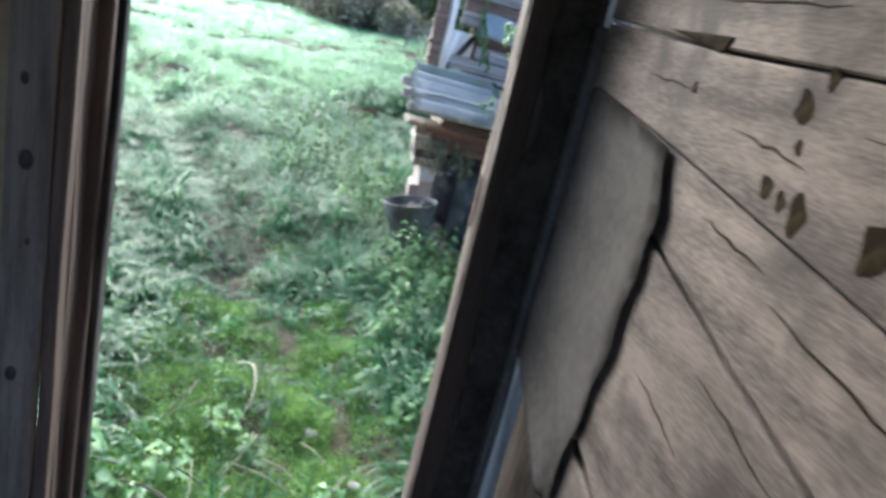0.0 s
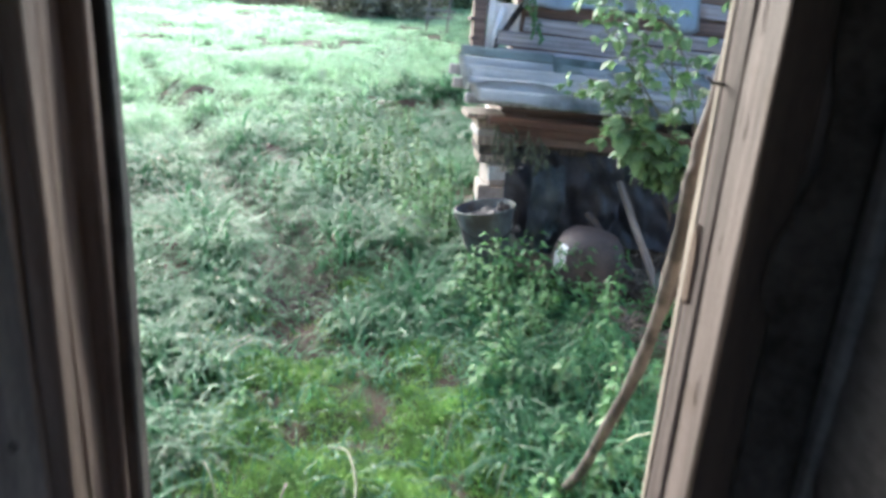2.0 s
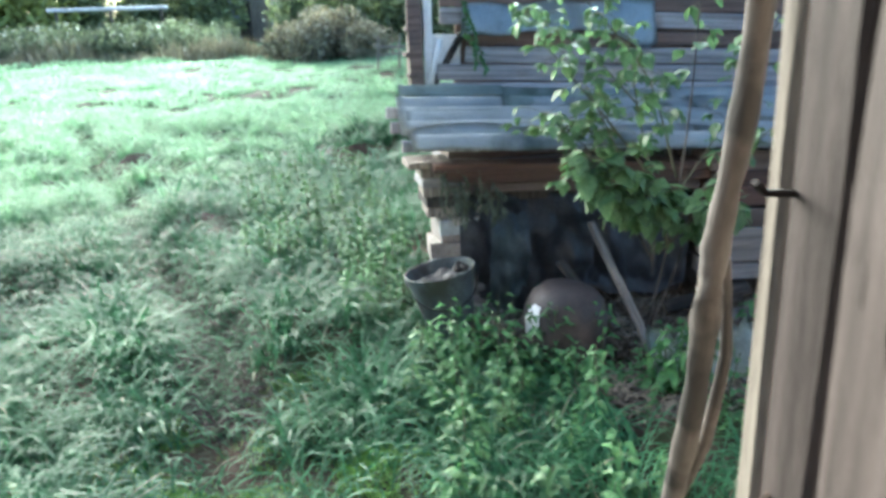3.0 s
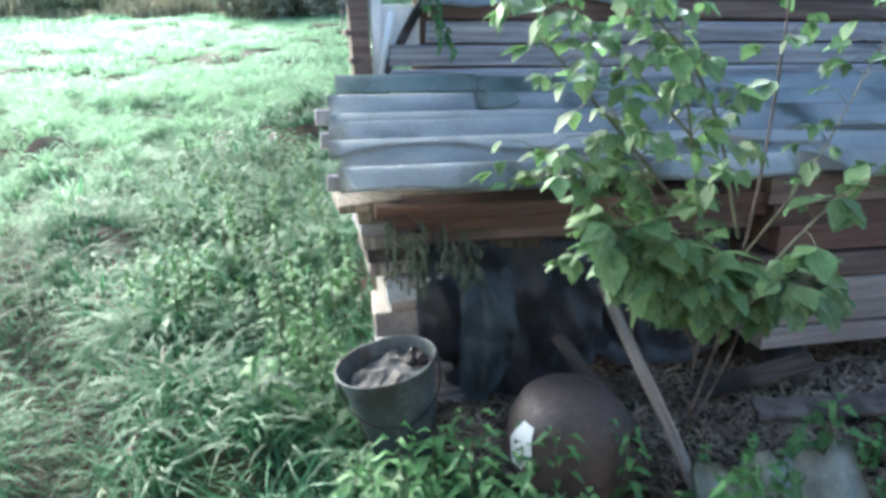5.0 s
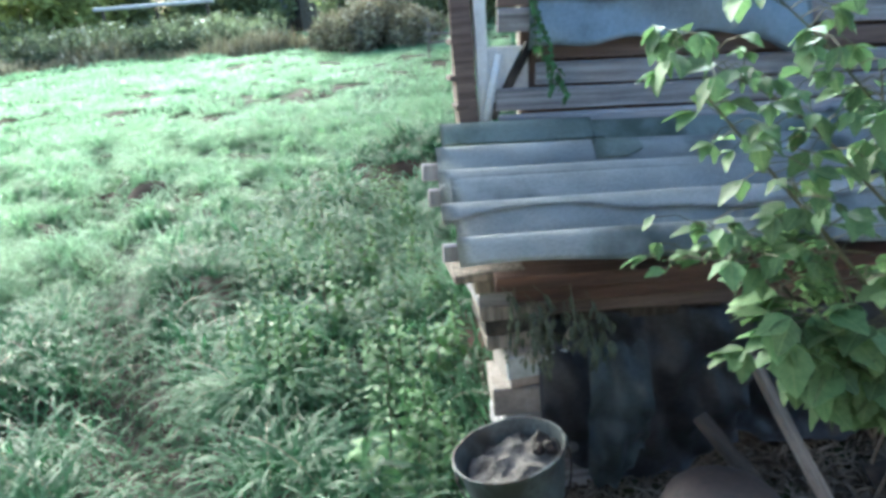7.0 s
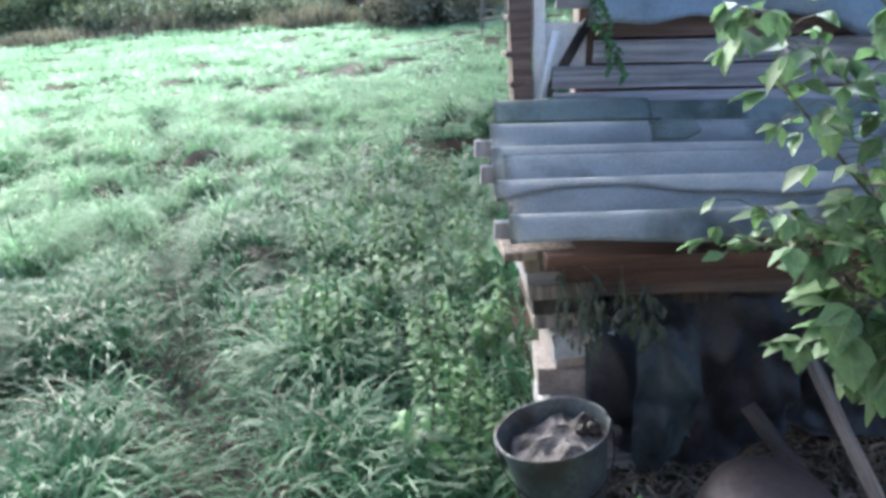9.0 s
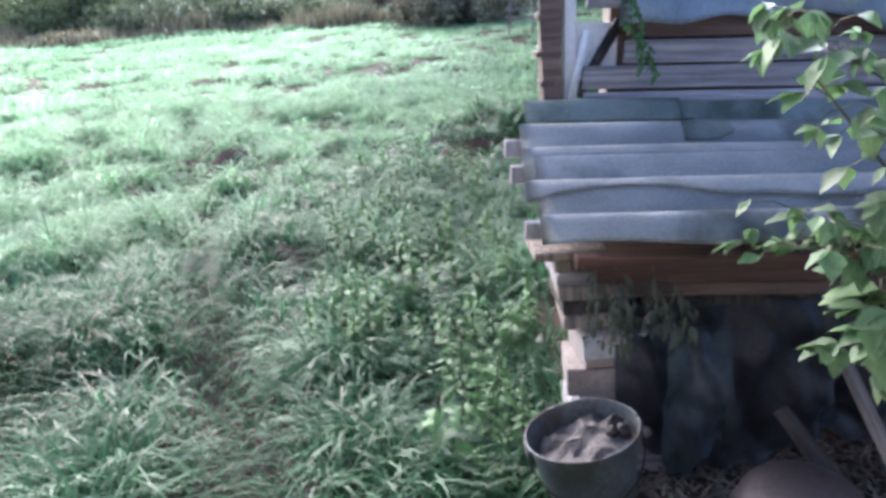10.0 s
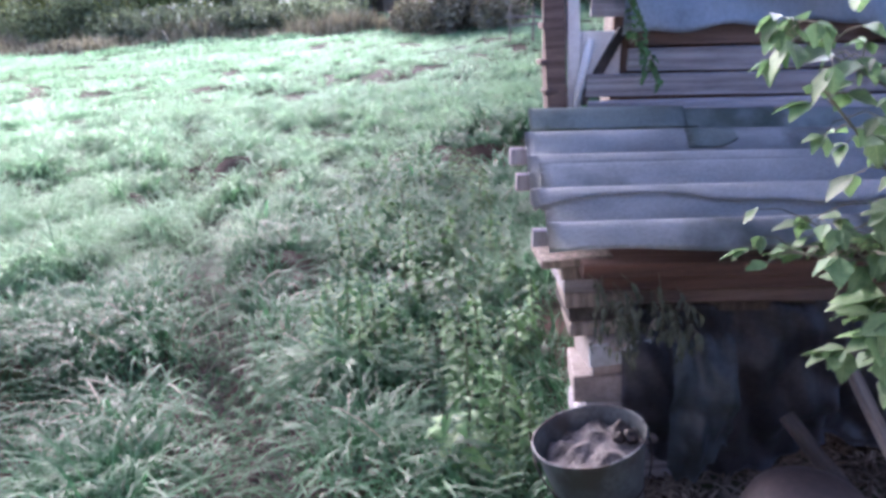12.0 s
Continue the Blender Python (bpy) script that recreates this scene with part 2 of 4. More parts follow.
def board(size, m=None, bevel=0.004, wear=0.003, cuts=0):
    return box(bmesh.new(), size, m, bevel, wear, cuts)


def tube(bm, pts, radii, sides=8, jitter=0.0):
    rings = []
    n = len(pts)
    for i, p in enumerate(pts):
        p = Vector(p)
        d = (Vector(pts[min(i + 1, n - 1)]) - Vector(pts[max(i - 1, 0)])).normalized()
        q = d.to_track_quat("Z", "Y")
        r = radii[i] if isinstance(radii, (list, tuple)) else radii
        rings.append([bm.verts.new(p + q @ Vector((math.cos(a), math.sin(a), 0)) * r * (1 + random.uniform(-jitter, jitter)))
                      for a in (k * math.tau / sides for k in range(sides))])
    for a, b in zip(rings, rings[1:]):
        for k in range(sides):
            bm.faces.new((a[k], a[(k + 1) % sides], b[(k + 1) % sides], b[k]))
    bm.faces.new(rings[0][::-1])
    bm.faces.new(rings[-1])
    return bm


def lathe(profile, sides=28):
    bm = bmesh.new()
    rings = [[bm.verts.new((r * math.cos(k * math.tau / sides), r * math.sin(k * math.tau / sides), z)) for k in range(sides)] for r, z in profile]
    for a, b in zip(rings, rings[1:]):
        for k in range(sides):
            bm.faces.new((a[k], a[(k + 1) % sides], b[(k + 1) % sides], b[k]))
    return bm


def smooth_points(pts, n):
    """Catmull-Rom through the points."""
    P = [Vector(p) for p in pts]
    P = [2 * P[0] - P[1]] + P + [2 * P[-1] - P[-2]]
    out = []
    for i in range(1, len(P) - 2):
        for k in range(n):
            t = k / n
            a, b, c, d = P[i - 1:i + 3]
            out.append(0.5 * ((2 * b) + (c - a) * t + (2 * a - 5 * b + 4 * c - d) * t * t + (3 * b - a - 3 * c + d) * t ** 3))
    out.append(P[-2])
    return out


def leaf_mesh(name, material, length=0.09, width=0.05, fold=0.25, droop=0.25, teeth=0.0):
    """An ovate, pointed leaf along +y, folded along its midrib and drooping at the tip."""
    bm = bmesh.new()
    prof = [(0.0, 0.04), (0.12, 0.55), (0.3, 0.95), (0.48, 1.0), (0.66, 0.75), (0.84, 0.36), (1.0, 0.0)]
    mid, lef, rig = [], [], []
    for i, (u, w) in enumerate(prof):
        y, z = u * length, -droop * length * u * u
        hw = w * width / 2 * (1 + (teeth if i % 2 else -teeth))
        mid.append(bm.verts.new((0, y, z)))
        if w > 0:
            lef.append(bm.verts.new((-hw, y + 0.03 * length * (i % 2), z + hw * fold)))
            rig.append(bm.verts.new((hw, y + 0.03 * length * (i % 2), z + hw * fold)))
    for i in range(len(prof) - 1):
        if i < len(lef) - 1:
            bm.faces.new((mid[i], mid[i + 1], lef[i + 1], lef[i]))
            bm.faces.new((mid[i + 1], mid[i], rig[i], rig[i + 1]))
        else:
            bm.faces.new((mid[i], mid[i + 1], lef[i]))
            bm.faces.new((mid[i + 1], mid[i], rig[i]))
    return finish(bm, name, material, True)


def mesh_from(name, verts, faces, material):
    me = bpy.data.meshes.new(name)
    me.from_pydata(verts, [], faces)
    me.update()
    me.materials.append(material)
    return me


# ---- ground ----
TRACK = [(0.1, 1.6), (0.05, 2.6), (-0.05, 3.4), (-0.2, 4.4), (-0.36, 4.9), (-0.9, 6.6), (-1.35, 8.0), (-1.9, 9.6), (-2.6, 12.0)]


def track_distance(x, y):
    best = np.full(np.shape(x), 9.0)
    for (ax, ay), (bx, by) in zip(TRACK, TRACK[1:]):
        k = np.clip(((x - ax) * (bx - ax) + (y - ay) * (by - ay)) / ((bx - ax) ** 2 + (by - ay) ** 2), 0, 1)
        best = np.minimum(best, np.hypot(x - ax - k * (bx - ax), y - ay - k * (by - ay)))
    return best


def lattice(x, y, f, seed=0.0):
    """Smooth value noise from 0 to 1."""
    x, y = np.asarray(x, float) * f + 57.3, np.asarray(y, float) * f + 31.7
    i, j = np.floor(x), np.floor(y)
    u, v = x - i, y - j
    u, v = u * u * (3 - 2 * u), v * v * (3 - 2 * v)

    def h(a, b):
        s = np.sin(a * 127.1 + b * 311.7 + seed * 74.7) * 43758.5453
        return s - np.floor(s)
    return (h(i, j) * (1 - u) + h(i + 1, j) * u) * (1 - v) + (h(i, j + 1) * (1 - u) + h(i + 1, j + 1) * u) * v


def hump(x, y, cell=0.62):
    """Round grass humps, 0 in the hollows between them and 1 on top."""
    x, y = np.asarray(x, float) / cell, np.asarray(y, float) / cell
    i0, j0 = np.floor(x), np.floor(y)
    best = np.full(np.shape(x), 9.0)
    for di in (-1, 0, 1):
        for dj in (-1, 0, 1):
            i, j = i0 + di, j0 + dj
            a = np.sin(i * 127.1 + j * 311.7) * 43758.5453
            b = np.sin(i * 269.5 + j * 183.3) * 43758.5453
            px, py = i + a - np.floor(a), j + b - np.floor(b)
            best = np.minimum(best, np.hypot(x - px, y - py) * (1 + 0.5 * (b - np.floor(b))))
    return np.clip(1 - (best / 0.75) ** 2, 0, 1)


def humps(x, y):
    near = np.clip((y - 3.7) / 0.9, 0, 1) * np.clip((18 - y) / 8, 0, 1)
    yard = np.where((x > 0.45) & (y < 9.5), 0.0, 1.0)
    return hump(x, y) * near * yard * np.clip((track_distance(x, y) - 0.03) / 0.25, 0, 1)


def ground_z(x, y):
    x, y = np.asarray(x, float), np.asarray(y, float)
    z = 0.16 * (lattice(x, y, 0.8, 1) - 0.5) + 0.07 * (lattice(x, y, 2.3, 2) - 0.5)
    z = z * np.clip((y - 1.8) / 2, 0.15, 1.0) * np.where((x > 0.5) & (y < 6), 0.4, 1.0)
    z = z + 0.15 * humps(x, y) + 0.045 * hump(x, y, 0.34) * np.clip((4.4 - y) / 0.8, 0, 1) * np.clip((y - 1.7) / 0.5, 0, 1) - 0.13 * np.clip(1 - track_distance(x, y) / 0.28, 0, 1) * np.clip((y - 3.0) / 1.0, 0, 1) - 0.08 * np.clip((y - 6) / 3, 0, 1) + 0.25 * np.clip((y - 14) / 16, 0, 1)
    return z - 0.03


def build_ground():
    xs = np.unique(np.concatenate([np.linspace(-400, -30, 12), np.linspace(-30, -6, 40), np.linspace(-6, 6, 121), np.linspace(6, 30, 40), np.linspace(30, 400, 12)]))
    ys = np.unique(np.concatenate([np.linspace(-60, -4, 10), np.linspace(-4, 12, 161), np.linspace(12, 36, 60), np.linspace(36, 600, 14)]))
    X, Y = np.meshgrid(xs, ys)
    Z = ground_z(X, Y)
    V = np.stack([X, Y, Z], -1).reshape(-1, 3).tolist()
    w = len(xs)
    F = [(j * w + i, j * w + i + 1, (j + 1) * w + i + 1, (j + 1) * w + i) for j in range(len(ys) - 1) for i in range(w - 1)]
    ob = new("ground", mesh_from("ground", V, F, M_soil))
    ob.data.shade_smooth()
    tagged(ob, "brown earth with a trodden path through the grass", "ground", kind="structure")


build_ground()


def blades(rng, x, y, length, width, lean, segs=3, droop=1.0, clump=None):
    """Arched blades as one vertex and face array: each a strip that narrows to a tip."""
    n = len(x)
    az = rng.uniform(0, math.tau, n) if clump is None else clump + rng.normal(0, 0.9, n)
    z0 = ground_z(x, y) - 0.01
    dx, dy = np.cos(az), np.sin(az)
    th0 = np.abs(rng.normal(0, 0.25, n)) + lean * 0.3
    bend = (rng.uniform(0.5, 1.5, n) + lean) * droop
    P = np.zeros((n, segs + 1, 3))
    P[:, 0, 0], P[:, 0, 1], P[:, 0, 2] = x, y, z0
    for k in range(segs):
        th = th0 + bend * (k + 0.5) / segs
        st = length / segs
        P[:, k + 1, 0] = P[:, k, 0] + np.sin(th) * st * dx
        P[:, k + 1, 1] = P[:, k, 1] + np.sin(th) * st * dy
        P[:, k + 1, 2] = np.maximum(P[:, k, 2] + np.cos(th) * st, z0 + 0.005)
    side = np.stack([-dy, dx, np.zeros(n)], -1) * (width / 2)[:, None]
    tw = rng.uniform(-0.4, 0.4, n)
    side[:, 2] += tw * width / 2
    V, stride = [], 2 * segs + 1
    W = np.zeros((n, stride, 3))
    for k in range(segs):
        f = 1 - 0.45 * k / segs
        W[:, 2 * k] = P[:, k] - side * f
        W[:, 2 * k + 1] = P[:, k] + side * f
    W[:, -1] = P[:, -1]
    base = (np.arange(n) * stride)[:, None]
    quads = np.concatenate([base + np.array([2 * k, 2 * k + 1, 2 * k + 3, 2 * k + 2]) for k in range(segs - 1)], 0)
    tris = base + np.array([2 * segs - 2, 2 * segs - 1, 2 * segs])
    return W.reshape(-1, 3), quads, tris


def sheet_of_blades(name, label, category, material, arrays):
    V, loops, sizes, off = [], [], [], 0
    for W, q, t in arrays:
        V.append(W)
        loops += [(q + off).ravel(), (t + off).ravel()]
        sizes += [np.full(len(q), 4), np.full(len(t), 3)]
        off += len(W)
    V, loops, sizes = np.concatenate(V), np.concatenate(loops).astype(np.int32), np.concatenate(sizes).astype(np.int32)
    me = bpy.data.meshes.new(name)
    me.vertices.add(len(V))
    me.vertices.foreach_set("co", V.astype(np.float32).ravel())
    me.loops.add(len(loops))
    me.loops.foreach_set("vertex_index", loops)
    me.polygons.add(len(sizes))
    me.polygons.foreach_set("loop_start", np.concatenate([[0], np.cumsum(sizes)[:-1]]).astype(np.int32))
    me.update(calc_edges=True)
    me.validate()
    me.materials.append(material)
    me.shade_smooth()
    return tagged(new(name, me), label, category, kind="stuff")


def field_noise(x, y, f, seed=0.0):
    return 0.65 * lattice(x, y, f * 0.42, seed + 11) + 0.35 * lattice(x, y, f * 0.95, seed + 23)


def tussocks(rng, x0, x1, y0, y1, spacing, per, lmin, lmax, w, segs):
    """Fountains of blades round many centres, so that the meadow is lumpy."""
    n = int((x1 - x0) * (y1 - y0) / spacing ** 2)
    cx, cy = rng.uniform(x0, x1, n), rng.uniform(y0, y1, n)
    keep = ~((cx > np.maximum(0.74, 0.43 + 0.165 * (cy - 2.39))) & (cy > np.where(cx < 1.12, 4.03, 3.7)) & (cx < 6) & (cy < 9.5))
    keep &= (np.abs(cx - 0.2) < 1.2 + 0.72 * np.maximum(cy - 0.5, 0)) & (cy > 1.75)
    keep &= ~((cx > 1.25) & (cy > 3.0) & (cy < 6))
    tr = track_distance(cx, cy)
    u = rng.uniform(0, 1, n)
    keep &= (tr > np.where(cy < 5.7, 0.17, 0.12) + 0.15 * field_noise(cx, cy, 5.0)) | (u < 0.1) | (cy > 8)
    hp = hump(cx, cy)
    keep &= (hp > 0.22) | (rng.uniform(0, 1, n) < 0.75) | (cy < 4) | (cy > 10)
    keep &= ~((np.abs(cx - 0.12) < 0.5) & (cy < 3.3) & (u > 0.3))
    cx, cy, tr = cx[keep], cy[keep], tr[keep]
    n = len(cx)
    hgt = field_noise(cx, cy, 2.6) ** 1.5 * 0.6 + field_noise(cx, cy, 0.9, 3) ** 1.5 * 0.5 + rng.uniform(0, 0.3, n)
    hp = np.where(cy < 4, 0.6, np.where(cy > 10, 0.35 + 0.4 * hump(cx, cy), hump(cx, cy)))
    hgt = hgt * (0.35 + 0.95 * hp) * np.clip(0.35 + tr / 0.5, 0.35, 1) * np.where((np.abs(cx - 0.12) < 0.5) & (cy < 3.4), 0.45, 1.0)
    m = rng.poisson(per * (0.5 + hgt))
    k = np.repeat(np.arange(n), m)
    N = len(k)
    az = rng.uniform(0, math.tau, N)
    rad = spacing * np.where(cy[k] < 8, 1.0, 0.6) * np.sqrt(rng.uniform(0, 1, N))
    x, y = cx[k] + rad * np.cos(az), cy[k] + rad * np.sin(az)
    slope = np.arctan2(hump(cx, cy - 0.03) - hump(cx, cy + 0.03), hump(cx - 0.03, cy) - hump(cx + 0.03, cy))[k]
    flow = math.tau * field_noise(cx, cy, 0.9, 5.0)[k]
    pick = rng.uniform(0, 1, N)
    azb = np.where(pick < 0.4, slope + rng.normal(0, 0.7, N), np.where(pick < 0.7, flow + rng.normal(0, 0.8, N), az + rng.normal(0, 0.9, N)))
    ln = (lmin + (lmax - lmin) * np.clip(hgt[k], 0, 1.1)) * rng.uniform(0.55, 1.2, N)
    wd = w * rng.uniform(0.6, 1.4, N)
    # past a slanting line the grass is coloured paler for sunlight; more dry stalks along it
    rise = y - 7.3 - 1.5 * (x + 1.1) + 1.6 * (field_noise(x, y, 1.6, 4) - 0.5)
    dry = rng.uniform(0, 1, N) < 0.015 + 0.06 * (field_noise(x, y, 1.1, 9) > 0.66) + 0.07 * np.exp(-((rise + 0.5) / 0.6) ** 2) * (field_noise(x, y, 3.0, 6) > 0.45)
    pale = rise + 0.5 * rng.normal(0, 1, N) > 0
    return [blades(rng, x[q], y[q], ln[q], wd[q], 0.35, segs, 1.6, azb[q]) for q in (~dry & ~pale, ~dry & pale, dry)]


def build_grass():
    rng = np.random.default_rng(7)
    arr, field, dry = [], [], []
    for spec in ((-5.0, 2.6, 1.75, 4.4, 0.13, 40, 0.13, 0.38, 0.0078, 4), (-5.0, 1.3, 4.4, 8.2, 0.13, 44, 0.2, 0.46, 0.0078, 5),
                 (-9.0, 4.0, 7.3, 14.0, 0.25, 66, 0.2, 0.48, 0.014, 4), (-19.0, 12.0, 14.0, 25.0, 0.42, 64, 0.16, 0.4, 0.022, 2),
                 (-26.0, 16.0, 25.0, 38.0, 0.6, 56, 0.16, 0.4, 0.036, 2)):
        g, f, d = tussocks(rng, *spec)
        arr.append(g)
        field.append(f)
        dry.append(d)
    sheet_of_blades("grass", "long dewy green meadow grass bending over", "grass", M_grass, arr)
    sheet_of_blades("field_grass", "meadow grass of the open field, coloured paler for sunlight", "grass", M_sunlit_grass, field)
    sheet_of_blades("dry_grass", "pale dry grass stalks among the green meadow grass", "grass", M_grass_dry, dry)
    # moss and short grass before the doorway, thatch on the path
    n = 120000
    x, y = rng.normal(0.14, 0.34, n), rng.uniform(1.6, 3.9, n)
    patch = field_noise(x, y, 5.0, 2) * 0.6 + field_noise(x, y, 11.0, 4) * 0.4
    keep = (np.abs(x - 0.14) < 0.9) & (rng.uniform(0, 1, n) < np.clip((patch - 0.15) * 2.4, 0.5, 1))
    x, y, patch = x[keep], y[keep], patch[keep]
    sheet_of_blades("moss", "bright yellow-green moss humps before the doorway", "moss", M_moss,
                    [blades(rng, x, y, (0.018 + 0.1 * np.clip(patch - 0.3, 0, 1)) * rng.uniform(0.6, 1.3, len(x)), rng.uniform(0.003, 0.008, len(x)), 0.2, 2, 1.0)])
    n = 14000
    x, y = rng.uniform(-1.3, 1.1, n), rng.uniform(1.65, 8.0, n)
    x = np.where(y > 3.9, np.interp(y, [b for a, b in TRACK], [a for a, b in TRACK]) + rng.normal(0, 0.12, n), x)
    sheet_of_blades("short_grass", "short fresh green grass round the moss", "grass", M_grass,
                    [blades(rng, x, y, rng.uniform(0.03, 0.13, n), rng.uniform(0.003, 0.006, n), 0.4, 3, 1.1)])
    # coarse turf all round the hut
    n = 90000
    x, y = rng.uniform(-14, 14, n), rng.uniform(-8, 16, n)
    keep = ((x < -2.7) | (x > 0.85) | (y < -2.1) | (y > 1.8)) & ~((np.abs(x - 0.2) < 1.0 + 0.7 * np.maximum(y - 0.5, 0)) & (y > 1.5)) & ~((x > 0.8) & (x < 4.8) & (y > 4.0) & (y < 8.6))
    x, y = x[keep], y[keep]
    sheet_of_blades("turf", "coarse green turf round the hut", "grass", M_grass,
                    [blades(rng, x, y, rng.uniform(0.12, 0.35, len(x)), rng.uniform(0.01, 0.03, len(x)), 0.5, 2, 1.4)])
    n = 60000
    k = rng.integers(0, len(TRACK) - 1, n)
    T = np.array(TRACK)
    u = rng.uniform(0, 1, n)[:, None]
    P = T[k] * (1 - u) + T[k + 1] * u + rng.normal(0, 0.13, (n, 2))
    keep = (P[:, 1] > 3.7) & (P[:, 1] < 9.5)
    P = P[keep]
    sheet_of_blades("trodden_thatch", "flattened brownish grass and litter on the path", "thatch", M_thatch,
                    [blades(rng, P[:, 0], P[:, 1], rng.uniform(0.03, 0.11, len(P)), rng.uniform(0.003, 0.007, len(P)), 1.6, 3, 0.6)])


build_grass()


# ---- the hut with the doorway ----
def poly_board(pts, axis, at_value, thick, wear=0.0):
    """A board cut to an outline: pts in the two other axes, from at_value to at_value + thick along axis."""
    bm = bmesh.new()

    def p(a, b, c):
        return (c, a, b) if axis == "x" else (a, c, b)
    lo = [bm.verts.new(p(a, b, at_value)) for a, b in pts]
    hi = [bm.verts.new(p(a, b, at_value + thick)) for a, b in pts]
    bm.faces.new(lo)
    bm.faces.new(hi[::-1])
    n = len(pts)
    for i in range(n):
        bm.faces.new((lo[i], lo[(i + 1) % n], hi[(i + 1) % n], hi[i]))
    bmesh.ops.recalc_face_normals(bm, faces=bm.faces)
    bmesh.ops.bevel(bm, geom=list(bm.edges), offset=0.003, segments=1, affect="EDGES")
    return bm


def at(x, y, z, rx=0, ry=0, rz=0):
    return pose(x, y, z, rx, ry, rz)


def build_hut():
    floor = tagged(new("floor", finish(board((3.4, 3.2, 0.08), at(-0.9, -0.25, -0.06)), "floor", M_dark_wood)), "dark worn board floor of the hut", "floor", kind="structure")
    tagged(new("ceiling", finish(board((3.4, 3.6, 0.06), at(-0.9, -0.1, 2.33)), "ceiling", M_grey_wood)), "grey board ceiling of the hut", "ceiling", kind="structure")
    # unseen back wall; its wide opening is added to brighten the hut inside
    ws = thing("wall_south", "unseen dull brown panelled back wall, left open to let light in", "wall", kind="structure")
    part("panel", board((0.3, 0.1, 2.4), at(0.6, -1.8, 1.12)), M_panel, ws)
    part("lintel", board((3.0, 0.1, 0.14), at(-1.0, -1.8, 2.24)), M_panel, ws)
    tagged(new("wall_west", finish(board((0.1, 3.3, 2.4), at(-2.5, -0.2, 1.12)), "wall_west", M_panel)), "dull brown panelled side wall", "wall", kind="structure")
    wn_ = thing("wall_north", "dull olive-brown panelled wall beside the doorway", "wall", kind="structure")
    part("panel", board((2.1, 0.05, 2.4), at(-1.392, 1.375, 1.12)), M_panel, wn_)
    part("cladding", board((2.1, 0.06, 2.4), at(-1.36, 1.45, 1.12)), M_grey_wood, wn_)
    part("lintel", board((1.1, 0.16, 0.32), at(0.2, 1.4, 2.16)), M_grey_wood, wn_)
    part("corner_cladding", board((2.2, 0.06, 2.4), at(1.75, 1.5, 1.12)), M_grey_wood, wn_)

    d = thing("door_1", "open doorway of rough grey and pale battens with knots", "doorway", kind="structure")
    # hinge-side frame: knotty board, reddish batten, dark strip, outer batten
    kb = part("knotty_board", board((0.078, 0.03, 2.1), at(-0.303, 1.33, 1.0), cuts=6), M_knotty, d, "grey board with dark knots")
    part("batten", board((0.028, 0.04, 2.1), at(-0.25, 1.345, 1.0), cuts=6), M_red_wood, d, "rounded reddish-brown batten")
    part("dark_strip", board((0.016, 0.09, 2.1), at(-0.243, 1.41, 1.0), cuts=6), M_red_wood, d)
    part("batten", board((0.03, 0.03, 2.1), at(-0.226, 1.447, 1.0), cuts=6), M_red_wood, d)
    part("batten", board((0.034, 0.04, 2.1), at(-0.214, 1.49, 1.0), cuts=6), M_dark_wood, d)
    for z, k in ((1.39, 1.0), (1.2, 0.7), (1.055, 1.2), (0.62, 1.0), (0.9, 0.5)):
        bm = bmesh.new()
        bmesh.ops.create_uvsphere(bm, u_segments=10, v_segments=6, radius=0.011 * k)
        bmesh.ops.scale(bm, vec=(1, 0.25, 1.5), verts=bm.verts)
        part("knot", bm, M_dark_wood, kb, m=at(-0.305 + 0.01 * math.sin(z * 9), 1.314, z), smooth=True)
    # latch-side frame
    jamb = part("jamb", board((0.09, 0.0985, 2.1), at(0.570, 1.300, 1.0, 0, 0, -13), cuts=8, wear=0.003), M_jamb, d, "pale sawn jamb with cracks and stains")
    part("brown_face", board((0.05, 0.006, 2.1), at(0.5385, 1.252, 1.0, 0, 0, -13), cuts=8, wear=0.0015, bevel=0.002), M_brown_face, d, "smooth brown inner face of the jamb")
    # ragged black sheet stands in for the dark gap between jamb and planks
    tear = random.Random(6)
    edge = [(0.561 + 0.005 * math.sin(z * 11) + tear.uniform(-0.005, 0.005) - 0.022 * math.exp(-((z - 1.17) / 0.06) ** 2) + 0.012 * math.exp(-((z - 1.32) / 0.05) ** 2), z) for z in [k * 0.025 for k in range(1, 84)]]
    part("torn_gap_felt", poly_board([(0.645, 0.02)] + edge + [(0.645, 2.08)], "y", 1.2365, 0.004), M_felt, d, "ragged black felt standing in for the dark gap by the jamb")
    thin = part("batten", board((0.07, 0.044, 2.1), at(0.570, 1.386, 1.0), cuts=8, wear=0.002), M_jamb, d, "pale thin batten with a bent nail")
    part("batten", board((0.07, 0.02, 2.1), at(0.574, 1.425, 1.0), cuts=8, wear=0.002), M_grey_wood, d)
    part("nail", tube(bmesh.new(), [(0.54, 1.4, 1.343), (0.518, 1.4, 1.345), (0.51, 1.397, 1.352)], 0.0022, 6), M_iron, thin, "bent rusty nail")
    for z, y in ((1.43, 1.325), (1.31, 1.335), (1.30, 1.31), (1.16, 1.32), (0.97, 1.3)):
        xs = 0.5146 + 0.2309 * (y - 1.262)
        part("split", tube(bmesh.new(), [(xs, y, z - 0.024), (xs - 0.001, y + 0.002, z), (xs, y + 0.003, z + 0.026)], [0.0003, 0.001, 0.0003], 6), M_dark_wood, jamb)
    part("torn_patch", poly_board([(1.385, 1.06), (1.405, 1.05), (1.407, 1.15), (1.393, 1.17), (1.386, 1.12)], "x", 0.5315, 0.006), M_red_wood, d, "torn orange-brown strip")
